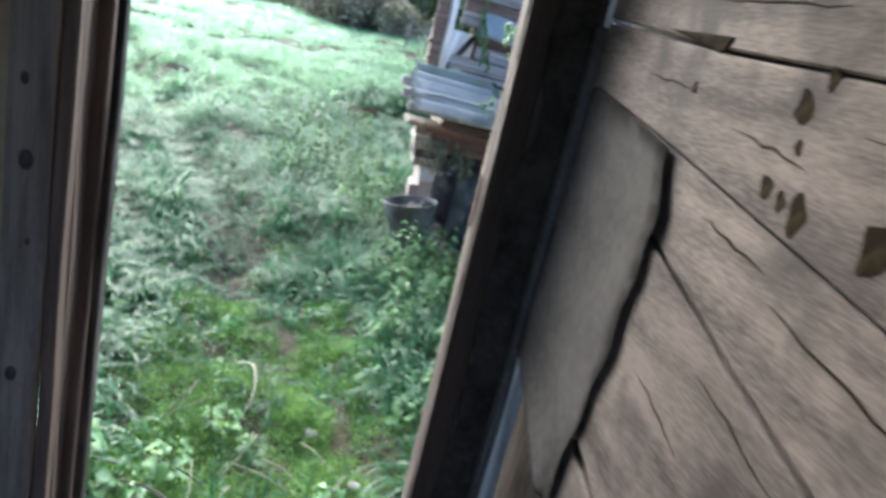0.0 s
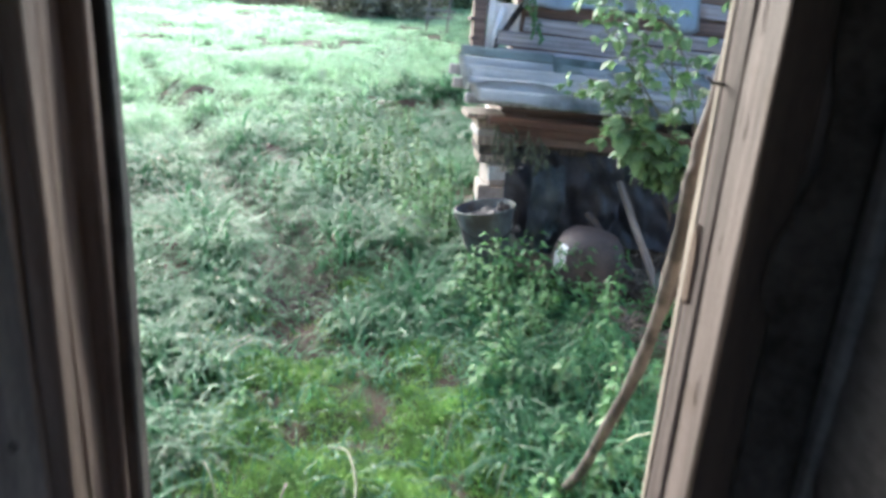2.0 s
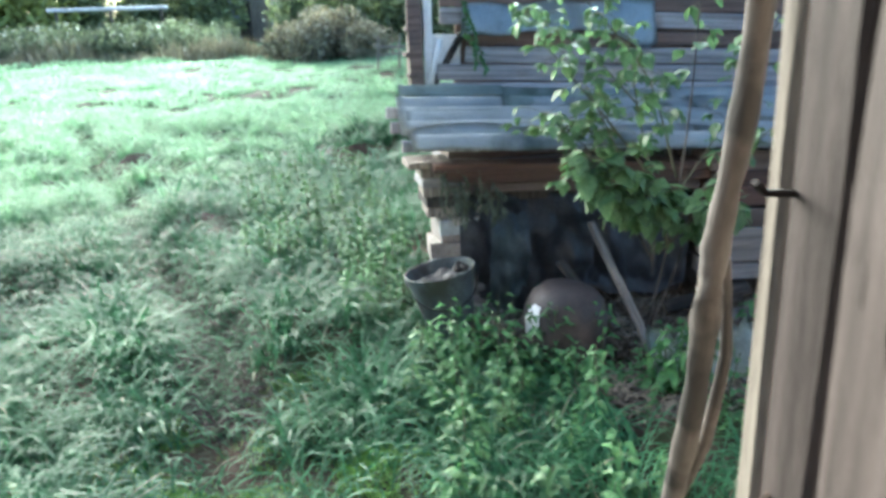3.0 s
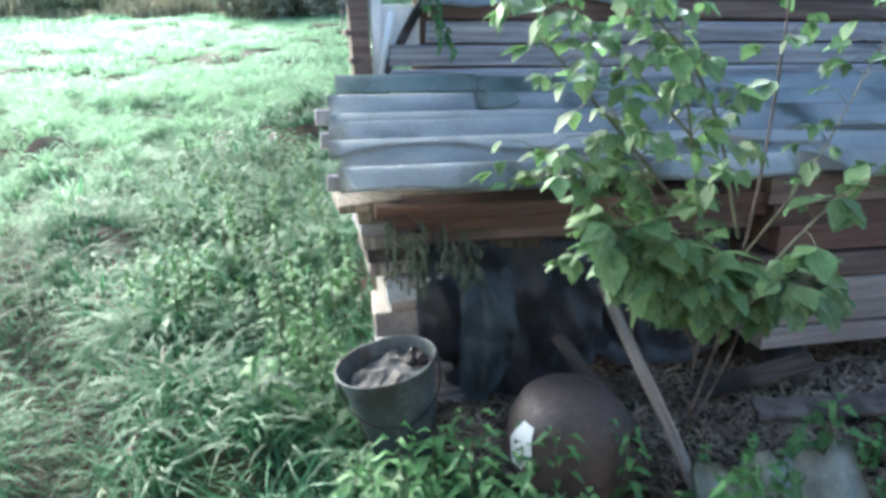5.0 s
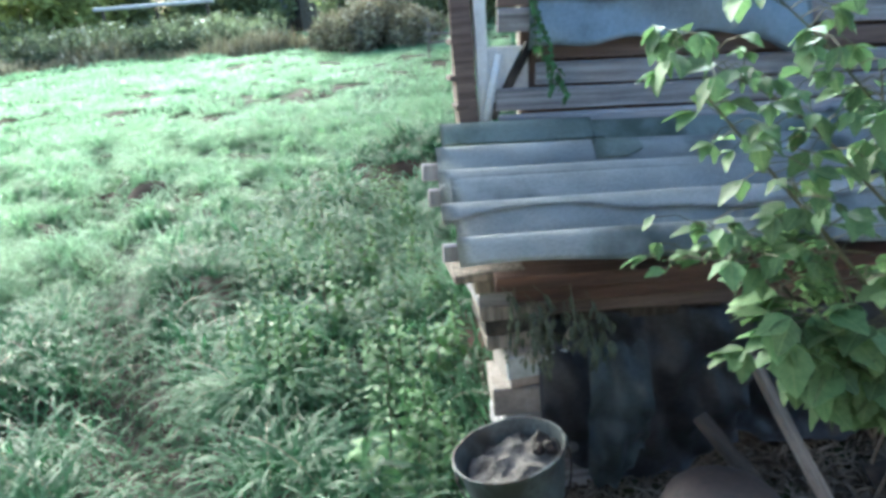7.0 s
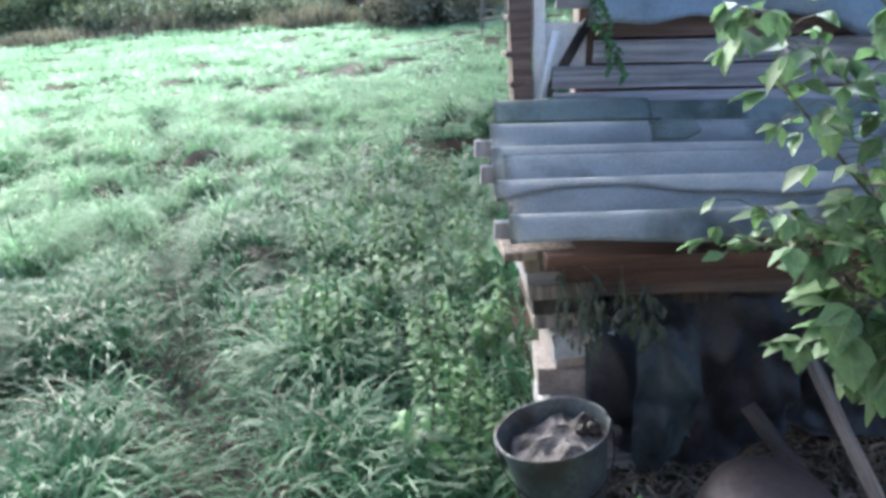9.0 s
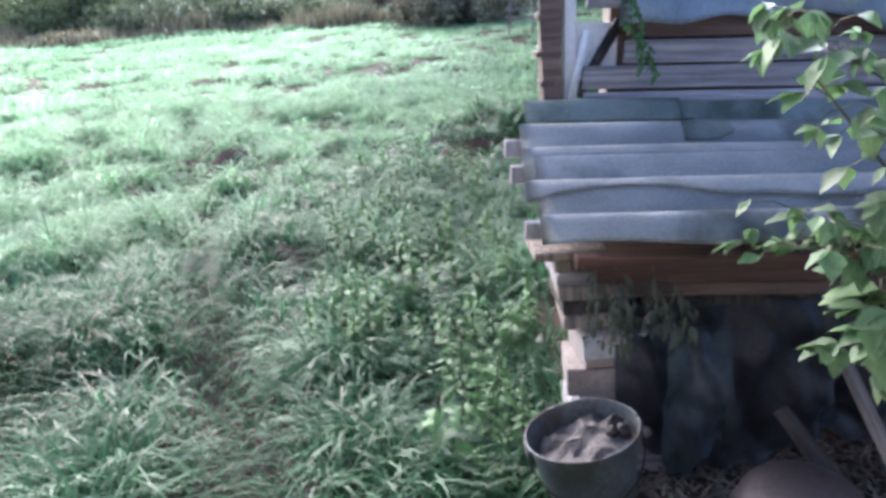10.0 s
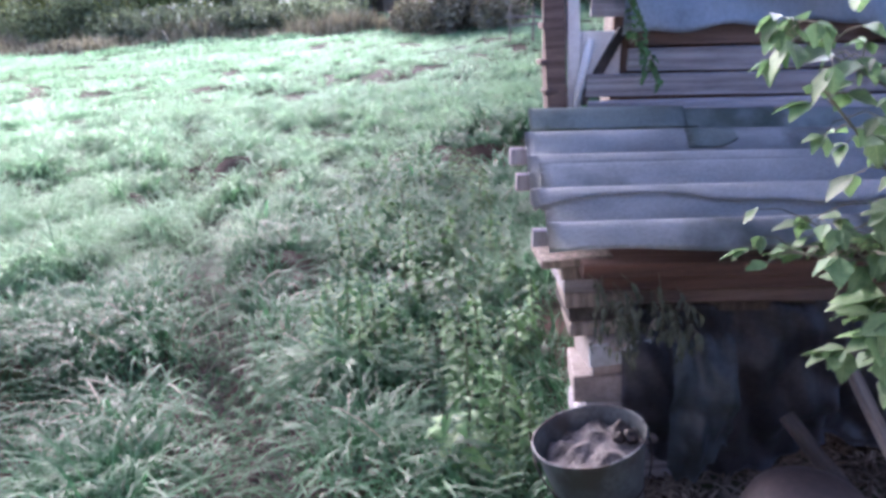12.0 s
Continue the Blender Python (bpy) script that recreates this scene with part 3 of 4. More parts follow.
    part("sill", board((0.8, 0.2, 0.06), at(0.17, 1.4, -0.01)), M_dark_wood, d)

    w = thing("wall_east", "wall of wide stained grey-brown planks with ragged gaps", "wall", kind="structure")
    x = 0.65
    rows = [[(1.225, 1.518), (0.8, 1.503), (-1.8, 1.496), (-1.8, 1.907), (1.225, 1.867)], [(1.225, 1.872), (-1.8, 1.912), (-1.8, 2.3), (1.225, 2.3)],
            [(1.225, 1.405), (0.87, 1.369), (0.39, 1.312), (-0.6, 1.19), (-1.8, 1.06), (-1.8, 1.488), (0.2, 1.5), (0.8, 1.497), (1.225, 1.512)],
            [(1.225, 1.29), (0.86, 1.25), (0.59, 1.188), (0.40, 1.15), (-0.6, 0.93), (-1.8, 0.66), (-1.8, 1.055), (-0.6, 1.185), (0.39, 1.307), (0.87, 1.364), (1.225, 1.4)],
            [(1.225, 1.0), (0.7, 0.86), (-0.6, 0.62), (-1.8, 0.4), (-1.8, 0.655), (-0.6, 0.925), (0.40, 1.145), (0.59, 1.182), (0.84, 1.24), (1.225, 1.284)],
            [(1.225, 0.02), (-1.8, 0.02), (-1.8, 0.388), (-0.6, 0.606), (0.7, 0.845), (0.9, 0.88), (0.95, 0.5), (1.0, 0.3), (1.225, 0.25)]]
    for i, pts in enumerate(rows):
        part("plank", poly_board(pts, "x", x + 0.004 * (i % 2), 0.025), M_plank, w)
    part("backing", board((0.03, 3.2, 2.4), at(0.73, -0.3, 1.12)), M_dark_wood, w)
    part("edge_strip", board((0.02, 0.025, 1.5), at(0.637, 1.215, 0.75), cuts=5), M_fibre, w)
    for y, z, s in ((0.602, 1.463, 1.05), (0.587, 1.424, 0.45), (0.617, 1.374, 0.8), (0.585, 1.367, 0.6), (0.553, 1.362, 1.05), (0.437, 1.366, 1.5), (0.842, 1.449, 0.5), (0.572, 1.494, 0.6), (0.35, 1.42, 0.8)):
        bm = bmesh.new()
        vs = [bm.verts.new((0, 0.013 * s * math.cos(a) * (1 + 0.3 * math.sin(3 * a + 50 * z)), 0.019 * s * math.sin(a) * (1 + 0.25 * math.cos(2 * a + 30 * y)))) for a in (k * math.tau / 18 for k in range(18))]
        f = bm.faces.new(vs)
        ext = bmesh.ops.extrude_face_region(bm, geom=[f])
        bmesh.ops.translate(bm, vec=(0.004, 0, 0), verts=[v for v in ext["geom"] if isinstance(v, bmesh.types.BMVert)])
        bmesh.ops.recalc_face_normals(bm, faces=bm.faces)
        part("rotten_spot", bm, M_hole, w, m=at(x - 0.0008 + 0.004 * (z < 1.3), y, z))
    # drying cracks along the planks
    crack = random.Random(21)
    for y0, z0, slope in ((1.0, 1.45, 0.03), (0.72, 1.42, 0.08), (0.5, 1.45, 0.03), (0.3, 1.4, 0.06), (0.72, 1.31, 0.12), (0.55, 1.27, 0.13), (0.62, 1.15, 0.18), (0.5, 1.05, 0.2), (0.75, 1.08, 0.2), (0.85, 1.56, 0.0), (0.5, 1.62, 0.01), (1.1, 1.1, 0.2), (0.3, 1.22, 0.15)):
        n, L = 7, crack.uniform(0.12, 0.3)
        Q = [(x + 0.0035, y0 - L * k / n, z0 - slope * L * k / n + crack.uniform(-0.003, 0.003)) for k in range(n + 1)]
        part("crack", tube(bmesh.new(), Q, [0.0004 + 0.0013 * math.sin(math.pi * k / n) for k in range(n + 1)], 5), M_hole, w, m=at(-0.004, 0, 0))
    part("split_gash", poly_board([(0.97, 1.516), (0.93, 1.512), (0.88, 1.506), (0.83, 1.503), (0.805, 1.496), (0.793, 1.499), (0.787, 1.509), (0.78, 1.518)], "x", x - 0.003, 0.004), M_hole, w, "dark split gash under a plank edge")
    # curled hardboard piece nailed over the planks

    def along(pts, v):
        k = min(int(v * (len(pts) - 1)), len(pts) - 2)
        return Vector(pts[k]).lerp(Vector(pts[k + 1]), v * (len(pts) - 1) - k)
    bm = bmesh.new()
    ny, nz = 10, 20
    grid = []
    for j in range(nz + 1):
        v = j / nz
        row = []
        for i in range(ny + 1):
            u = i / ny
            a = along([(1.268, 1.41), (1.262, 1.2), (1.25, 0.99), (1.19, 0.885), (0.985, 0.79), (0.905, 0.765)], v)
            b = along([(0.852, 1.366), (0.815, 1.265), (0.825, 1.16), (0.83, 1.05), (0.865, 0.9), (0.895, 0.76)], v)
            b = b + Vector((0.006 * math.sin(v * 31), 0))
            p = a.lerp(b, u)
            curl = 0.006 + 0.014 * v * (1 - u) ** 2 + 0.004 * u ** 3 * math.sin(math.pi * v)
            row.append(bm.verts.new((x - curl, p.x, p.y)))
        grid.append(row)
    for j in range(nz):
        for i in range(ny):
            bm.faces.new((grid[j][i], grid[j + 1][i], grid[j + 1][i + 1], grid[j][i + 1]))
    bmesh.ops.solidify(bm, geom=list(bm.faces), thickness=0.004)
    piece = new("hardboard_sheet", finish(bm, "hardboard_sheet", M_fibre, True))
    tagged(piece, "curled grey hardboard piece nailed over the plank wall", "hardboard")


build_hut()

# sapling leaning on the outside of the doorway
pts = smooth_points([(0.765, 2.4, -0.03), (0.745, 2.2, 0.2), (0.725, 2.03, 0.45), (0.712, 1.88, 0.7), (0.69, 1.77, 0.95), (0.664, 1.7, 1.14), (0.669, 1.7, 1.21), (0.687, 1.7, 1.34), (0.693, 1.695, 1.46), (0.694, 1.69, 1.6), (0.66, 1.62, 1.85), (0.6, 1.53, 2.1)], 6)
rad = [0.0145 - 0.002 * i / len(pts) + 0.002 * math.sin(i * 1.1) * (i % 3 == 0) for i in range(len(pts))]
pole = thing("leaning_pole", "crooked bark-covered pole leaning on the doorway", "pole")
part("trunk", tube(bmesh.new(), pts, rad, 10, 0.06), M_bark, pole, smooth=True)
part("twig", tube(bmesh.new(), [(0.705, 1.83, 0.8), (0.716, 1.77, 0.95), (0.708, 1.73, 1.08), (0.682, 1.7, 1.2)], [0.007, 0.008, 0.007, 0.004], 8), M_bark, pole, smooth=True)


# ---- the covered timber pile ----
SLOPE, LEAN = 0.075, -0.055


def roof_z(y, x=0.74):
    """The sheets rise away from the front and sink along their length."""
    return 0.883 + (y - 4.293) * SLOPE + (x - 0.74) * LEAN


def corrugated(name, x0, x1, y0, y1, ridges, lift, label, broken=None, material=None, amp=0.05):
    """A sheet whose waves crest at the given distances; its lower edge may be broken."""
    bm = bmesh.new()
    nx, ny = 36, 64
    rows = []
    rg = sorted(ridges)

    def wave(y):
        if y <= rg[0]:
            k = (y - rg[0]) / (rg[1] - rg[0])
        elif y >= rg[-1]:
            k = (y - rg[-1]) / (rg[-1] - rg[-2])
        else:
            i = max(j for j in range(len(rg)) if rg[j] <= y)
            i = min(i, len(rg) - 2)
            k = (y - rg[i]) / (rg[i + 1] - rg[i])
        c = math.cos(k * math.tau)
        return amp * (math.copysign(abs(c) ** 0.8, c) + 0.25 * math.sin(k * math.tau))
    for i in range(nx + 1):
        x = x0 + (x1 - x0) * i / nx
        lo = y0 + (broken(x) if broken else 0.004 * math.sin(x * 9))
        row = []
        for j in range(ny + 1):
            y = lo + (y1 - lo) * j / ny
            row.append(bm.verts.new((x + 0.09 * (y - 4.25) + 0.004 * math.sin(y * 23), y, roof_z(y, x) + wave(y) + lift + 0.006 * math.sin(x * 2.1 + y))))
        rows.append(row)
    for i in range(nx):
        for j in range(ny):
            bm.faces.new((rows[i][j], rows[i + 1][j], rows[i + 1][j + 1], rows[i][j + 1]))
    bmesh.ops.solidify(bm, geom=list(bm.faces), thickness=0.008)
    ob = new(name, finish(bm, name, material or M_slate, True))
    return tagged(ob, label, "roof sheet", "corrugated sheets on the pile")


RID = [4.293, 4.523, 4.843, 5.113, 5.407, 5.66]
corrugated("corrugated_sheet", 0.733, 2.2, 4.24, 4.8, [4.293, 4.523, 4.79], -0.004, "grey corrugated asbestos sheet, lowest on the timber pile")
corrugated("corrugated_sheet", 0.7, 2.45, 4.465, 5.25, RID[1:], 0.004, "grey corrugated asbestos sheet with a broken wavy edge",
           broken=lambda x: 0.035 * min(1, max(0, (x - 0.72) * 6)) - 0.02 * min(1, max(0, (x - 0.9) * 2)) + 0.01 * math.sin((x - 0.7) * 6) + 0.005 * math.sin(x * 19))
corrugated("corrugated_sheet", 0.725, 1.33, 5.16, 5.585, RID[3:], 0.016, "dull green-grey corrugated sheet under the plank wall",
           broken=lambda x: 0.004 * math.sin(x * 14), material=M_slate_green)
corrugated("corrugated_sheet", 1.27, 3.3, 5.05, 5.585, RID[3:], 0.006, "dull green-grey corrugated sheet with a torn corner", material=M_slate_green,
           broken=lambda x: 0.13 * min(1, max(0, (x - 1.42) * 7)))
corrugated("corrugated_sheet", 2.12, 4.2, 4.235, 4.9, [4.293, 4.523, 4.79], 0.0, "grey corrugated asbestos sheet with a chipped corner",
           broken=lambda x: 0.13 * max(0, 1 - (x - 2.12) * 3.5))
corrugated("corrugated_sheet", 2.35, 4.2, 4.55, 5.585, RID[1:], 0.024, "grey corrugated asbestos sheet on the timber pile")


def build_pile():
    pile = thing("timber_pile", "pile of old reddish and cream boards under corrugated sheets", "timber pile")
    # boards right under the sheets
    for z, h, y, mt, x0, x1 in ((0.722, 0.042, 4.37, M_rust_board, 0.84, 2.2), (0.676, 0.046, 4.39, M_rust_board, 0.9, 2.2), (0.622, 0.05, 4.42, M_brown_board, 1.0, 2.15), (0.572, 0.04, 4.46, M_dark_wood, 1.05, 2.1)):
        part("board", board((x1 - x0, 0.14, h), at((x0 + x1) / 2, y + 0.07, z, 0, 3.1 + random.uniform(-0.3, 0.3), random.uniform(-0.5, 0.5)), cuts=4), mt, pile)
    # side part of the pile
    for z0, z1, mt in ((0.67, 0.765, M_brown_board), (0.585, 0.66, M_rust_board), (0.482, 0.578, M_rust_board), (0.385, 0.476, M_brown_board), (0.284, 0.378, M_cream_board), (0.192, 0.277, M_cream_board), (0.106, 0.185, M_cream_board)):
        off = random.uniform(-0.012, 0.012)
        part("board", board((2.2, 0.2, z1 - z0), at(3.3 + random.uniform(-0.04, 0.04), 4.45 + off, (z0 + z1) / 2 - 0.062, 0, 3.3 + random.uniform(-0.3, 0.3), 0.3), cuts=4), mt, pile)
    for x in (2.35, 3.1, 4.0):
        part("bearer", board((0.12, 0.5, 0.17), at(x, 4.62, -0.01), wear=0.006), M_dark_wood, pile)
    # inner boards that close the pile behind
    z = 0.0
    k = 0
    while z < 0.74:
        h = random.uniform(0.05, 0.09)
        part("board", board((3.2, 0.5, h - 0.006), at(2.62, 5.22 + random.uniform(-0.03, 0.03), z + h / 2)), M_brown_board if k % 2 else M_siding, pile)
        z, k = z + h, k + 1
    part("post", board((0.09, 0.09, 0.84), at(2.12, 4.62, 0.4), cuts=3), M_dark_wood, pile)

    st = thing("block_stack", "leaning stack of pale timber offcuts and grey board ends darkened for shade", "stack")
    # upper rows take greyer woods to put the shade under the sheets into colour
    z = -0.03
    for h, x0, w, dy, turn, mt in ((0.085, 0.86, 0.32, 0.02, 2, M_siding), (0.06, 0.85, 0.34, 0.02, -3, M_siding), (0.06, 0.87, 0.3, 0.01, 2, M_siding), (0.07, 0.84, 0.32, 0.0, -1, M_siding), (0.05, 0.855, 0.3, 0.01, 2, M_siding),
                                   (0.092, 0.832, 0.27, -0.01, -4, M_block), (0.118, 0.868, 0.19, -0.005, 6, M_block), (0.048, 0.825, 0.26, 0.02, -2, M_grey_wood), (0.05, 0.815, 0.3, 0.03, 2, M_rotten),
                                   (0.05, 0.808, 0.28, 0.01, -2, M_grey_wood), (0.045, 0.798, 0.3, 0.02, 1, M_siding), (0.05, 0.795, 0.3, 0.0, -2, M_grey_wood), (0.036, 0.732, 0.2, -0.04, 1, M_grey_wood)):
        part("block", board((w, 0.2, h - 0.004), at(x0 + w / 2, 4.56 + dy, z + h / 2, 0, random.uniform(-1, 1), turn), wear=0.004), mt, st)
        z += h
    # blue-white strip on the front stands in for the block's light top face
    part("pale_strip", board((0.184, 0.006, 0.07), at(0.963, 4.4515, 0.462, 0, 0, 6), bevel=0.001), M_pale_strip, st, "pale blue-white strip in place of the block's light top face")


build_pile()


def build_plank_wall():
    lean = at(1.0, 5.6, -0.036) @ at(0, 0, 1.05, 0, 3.0, 0) @ at(-1.0, -5.6, -1.05)
    plumb = lean.inverted() @ at(0.012, 0, -0.03)
    w = thing("plank_wall", "tall wall of weathered grey clapboards with gaps", "plank wall", lean)
    rng = random.Random(4)
    z, i = 0.98, 0
    while z < 2.4:
        h = 0.1
        x0 = 1.09 if i in (1, 4, 5, 6) else (1.26 if i in (2, 3) else rng.uniform(1.06, 1.2))
        if i == 1:
            x0 = 1.085
        if i == 2:
            x0 = 1.25
        tilt = rng.uniform(-0.35, 0.2)
        part("board", board((4.6 - x0, 0.022, h * rng.uniform(0.82, 0.95)), at((4.6 + x0) / 2, 5.6 + 0.012 * (i % 2), z + h / 2, 9, tilt, 0), cuts=6, wear=0.004), M_siding if rng.random() < 0.85 else M_brown_board, w)
        z, i = z + h * rng.uniform(0.98, 1.08), i + 1
    part("backing", board((3.5, 0.04, 1.6), at(2.95, 5.68, 1.65)), M_red_wood, w)
    part("light_board", board((0.055, 0.03, 1.5), at(1.035, 5.645, 1.7), cuts=6, wear=0.004), M_white, w, "pale vertical board", m=plumb)
    part("diagonal_strut", board((0.035, 0.03, 0.34), at(1.15, 5.625, 1.2, 0, 28, 0)), M_dark_wood, w)
    # white board, added to fill the bright gap beside the corner post
    part("light_board", board((0.2, 0.02, 0.24), at(1.13, 5.655, 1.22)), M_white, w)
    part("pale_pipe", tube(bmesh.new(), [(1.03, 5.6, 1.02), (1.055, 5.6, 1.14), (1.1, 5.6, 1.3)], 0.017, 10), M_white, w, smooth=True, m=plumb)
    post = part("corner_post", board((0.085, 0.1, 1.42), at(0.955, 5.66, 1.59), cuts=8, wear=0.006), M_brown_board, w, "dark notched corner post", m=plumb)
    for zz in (1.1, 1.22, 1.36, 1.55, 1.75):
        part("board_end", board((0.098, 0.09, 0.024), at(0.948 + rng.uniform(-0.012, 0.006), 5.655, zz, 0, rng.uniform(-3, 3), 4)), M_brown_board, post)
    part("side_wall", board((0.04, 2.6, 2.3), at(1.75, 6.98, 1.15)), M_grey_wood, w)
    part("roof", board((3.6, 3.0, 0.05), at(2.95, 6.9, 2.45, 4, 0, 0)), M_grey_wood, w)
    part("back_wall", board((2.9, 0.04, 2.3), at(3.2, 8.3, 1.15)), M_grey_wood, w)
    part("far_side_wall", board((0.04, 2.6, 2.3), at(4.6, 6.98, 1.15)), M_grey_wood, w)


build_plank_wall()


def build_zinc():
    bm = bmesh.new()
    nx, nz = 40, 8
    rows = []
    for i in range(nx + 1):
        u = i / nx
        x = 1.215 + 1.2 * u
        top = 1.462 - 0.01 * u + 0.008 * math.sin(u * 17)
        bot = 1.283 - 0.03 * u + 0.02 * math.sin(u * 3.0) + 0.01 * math.sin(u * 23) - 0.09 * max(0.0, min(1.0, (u - 0.78) * 9)) + 0.05 * max(0, (u - 0.93) * 14) ** 2
        rows.append([bm.verts.new((x + 0.02 * j / nz * (1 - u), 5.55 - 0.03 * (1 - j / nz) - 0.015 * math.sin(u * 8 + j * 0.4), bot + (top - bot) * j / nz)) for j in range(nz + 1)])
    for i in range(nx):
        for j in range(nz):
            bm.faces.new((rows[i][j], rows[i + 1][j], rows[i + 1][j + 1], rows[i][j + 1]))
    bmesh.ops.solidify(bm, geom=list(bm.faces), thickness=0.003)
    tagged(new("metal_sheet", finish(bm, "metal_sheet", M_zinc, True)), "blue-grey galvanised metal sheet with torn lower edge", "metal sheet")


build_zinc()


def build_film():
    def drape(name, x0, x1, zt, zb, y, bulge, folds, material, label, seed):
        rng = random.Random(seed)
        bm = bmesh.new()
        nx, nz = 44, 30
        ph = [rng.uniform(0, 6) for _ in range(4)]
        rows = []
        for i in range(nx + 1):
            u = i / nx
            row = []
            for j in range(nz + 1):
                v = j / nz
                zbot = zb + 0.05 * math.sin(u * 5 + ph[3]) + 0.09 * abs(u - 0.5)
                z = zt + (zbot - zt) * v + 0.012 * math.sin(u * 21 + ph[0])
                gather = 1 - 0.25 * v * math.sin(math.pi * u) * 0.5
                xx = x0 + (x1 - x0) * (0.5 + (u - 0.5) * gather)
                yy = y - bulge * math.sin(math.pi * min(1, v * 1.1)) - 0.015 * v * math.sin(u * folds + ph[1] + v) - 0.05 * noise.noise(Vector((xx * 7, z * 5, seed))) - 0.03 * noise.noise(Vector((xx * 17 + z * 6, z * 11, seed + 5)))
                row.append(bm.verts.new((xx, yy, z)))
            rows.append(row)
        for i in range(nx):
            for j in range(nz):
                bm.faces.new((rows[i][j], rows[i + 1][j], rows[i + 1][j + 1], rows[i][j + 1]))
        bmesh.ops.solidify(bm, geom=list(bm.faces), thickness=0.0015)
        return part(name, bm, material, film, label, True)
    film = thing("plastic_film", "torn black plastic film hanging over the timber pile", "plastic film")
    drape("black_sheet", 0.965, 1.62, 0.59, 0.02, 4.475, 0.05, 14, M_film, "", 1)
    drape("black_sheet", 1.3, 2.15, 0.58, 0.03, 4.52, 0.03, 9, M_film, "", 2)
    # paler lobe of the film: its bluish sheen is put into the colour
    drape("grey_sheet", 1.09, 1.275, 0.52, 0.07, 4.38, 0.05, 6, M_film_sheen, "grey film lobe with its bluish sheen put into the colour", 3)


build_film()


def build_bucket():
    b = thing("bucket", "grey enamelled metal bucket filled with pale ash", "bucket", at(0.872, 4.2, 0.03, -3, -9, 0) @ Matrix.Diagonal((0.84, 0.84, 0.97, 1)))
    prof = [(0.0, 0.0), (0.112, 0.0), (0.118, 0.012), (0.143, 0.14), (0.18, 0.31), (0.183, 0.322), (0.185, 0.326), (0.184, 0.322), (0.181, 0.316), (0.177, 0.3), (0.139, 0.14), (0.114, 0.02), (0.0, 0.018)]
    shell = part("shell", lathe(prof, 36), M_bucket, b, smooth=True)
    rim = [(0.186 * math.cos(a), 0.186 * math.sin(a), 0.325) for a in (k * math.tau / 36 for k in range(37))]
    part("rim", tube(bmesh.new(), rim, 0.0038, 6, 0.3), M_bucket_rim, shell, smooth=True)
    bm = bmesh.new()
    ring0 = bm.verts.new((0, 0, 0.302))
    rings = []
    for r in (0.03, 0.06, 0.09, 0.12, 0.145, 0.166):
        rings.append([bm.verts.new((r * math.cos(a), r * math.sin(a), 0.268 + 0.03 * (1 - (r / 0.165) ** 2) + 0.1 * r * math.cos(a) + 0.042 * noise.noise(Vector((14 * r * math.cos(a), 14 * r * math.sin(a), 3))) + random.uniform(-0.005, 0.005))) for a in (k * math.tau / 26 for k in range(26))])
    for k in range(26):
        bm.faces.new((ring0, rings[0][k], rings[0][(k + 1) % 26]))
    for a, c in zip(rings, rings[1:]):
        for k in range(26):
            bm.faces.new((a[k], c[k], c[(k + 1) % 26], a[(k + 1) % 26]))
    part("ash", bm, M_ash, b, "pale crumbly ash")
    for k, (px, py, s) in enumerate(((0.11, 0.02, 0.03), (0.13, -0.03, 0.024), (0.09, -0.02, 0.02))):
        bm = bmesh.new()
        bmesh.ops.create_icosphere(bm, subdivisions=2, radius=s)
        for v in bm.verts:
            v.co *= random.uniform(0.75, 1.15)
        part("charcoal", bm, M_iron, b, m=at(px, py, 0.31))
    for sgn in (-1, 1):
        part("ear", board((0.012, 0.04, 0.04), at(sgn * 0.185, 0, 0.3), bevel=0.004), M_bucket, b)
    h = [(0.19 * math.cos(a), -0.19 * math.sin(a), 0.3 - 0.12 * math.sin(a)) for a in (math.pi * k / 20 for k in range(21))]
    part("handle", tube(bmesh.new(), h, 0.0035, 6), M_iron, b, "thin dark wire handle", smooth=True)


build_bucket()

pot = thing("upturned_pot", "brown enamel pot lying upside down with a painted white highlight", "pot", at(1.3, 3.98, -0.015, 2, 7, 0))
part("body", lathe([(0.0, 0.325), (0.07, 0.322), (0.12, 0.305), (0.155, 0.27), (0.178, 0.2), (0.186, 0.1), (0.188, 0.0), (0.182, 0.0)], 40), M_pot, pot, smooth=True)
part("rim", tube(bmesh.new(), [(0.189 * math.cos(a), 0.189 * math.sin(a), 0.01) for a in (k * math.tau / 40 for k in range(41))], 0.007, 6), M_pot, pot, smooth=True)
for a in (0.4, 3.5):
    part("handle", tube(bmesh.new(), [(0.183 * math.cos(a + d), 0.183 * math.sin(a + d), 0.11) if abs(d) > 0.2 else (0.225 * math.cos(a + d), 0.225 * math.sin(a + d), 0.11) for d in (-0.26, -0.18, 0, 0.18, 0.26)], 0.007, 8), M_pot, pot, smooth=True)
# white patch laid on the pot's side as a painted highlight
bm = bmesh.new()
vs = []
for i in range(7):
    row = []
    for j in range(9):
        a = math.pi * 1.12 + (i - 3) * 0.085 * (1 - 0.5 * abs(j - 4) / 4)
        z = 0.12 + 0.13 * j / 8
        r = 0.1885 - 0.05 * max(0, (z - 0.18) / 0.1) ** 2 + 0.0
        row.append(bm.verts.new((r * math.cos(a), r * math.sin(a), z)))
    vs.append(row)
for i in range(6):
    for j in range(8):
        bm.faces.new((vs[i][j], vs[i + 1][j], vs[i + 1][j + 1], vs[i][j + 1]))
part("highlight_patch", bm, M_white, pot, "painted white highlight", True)


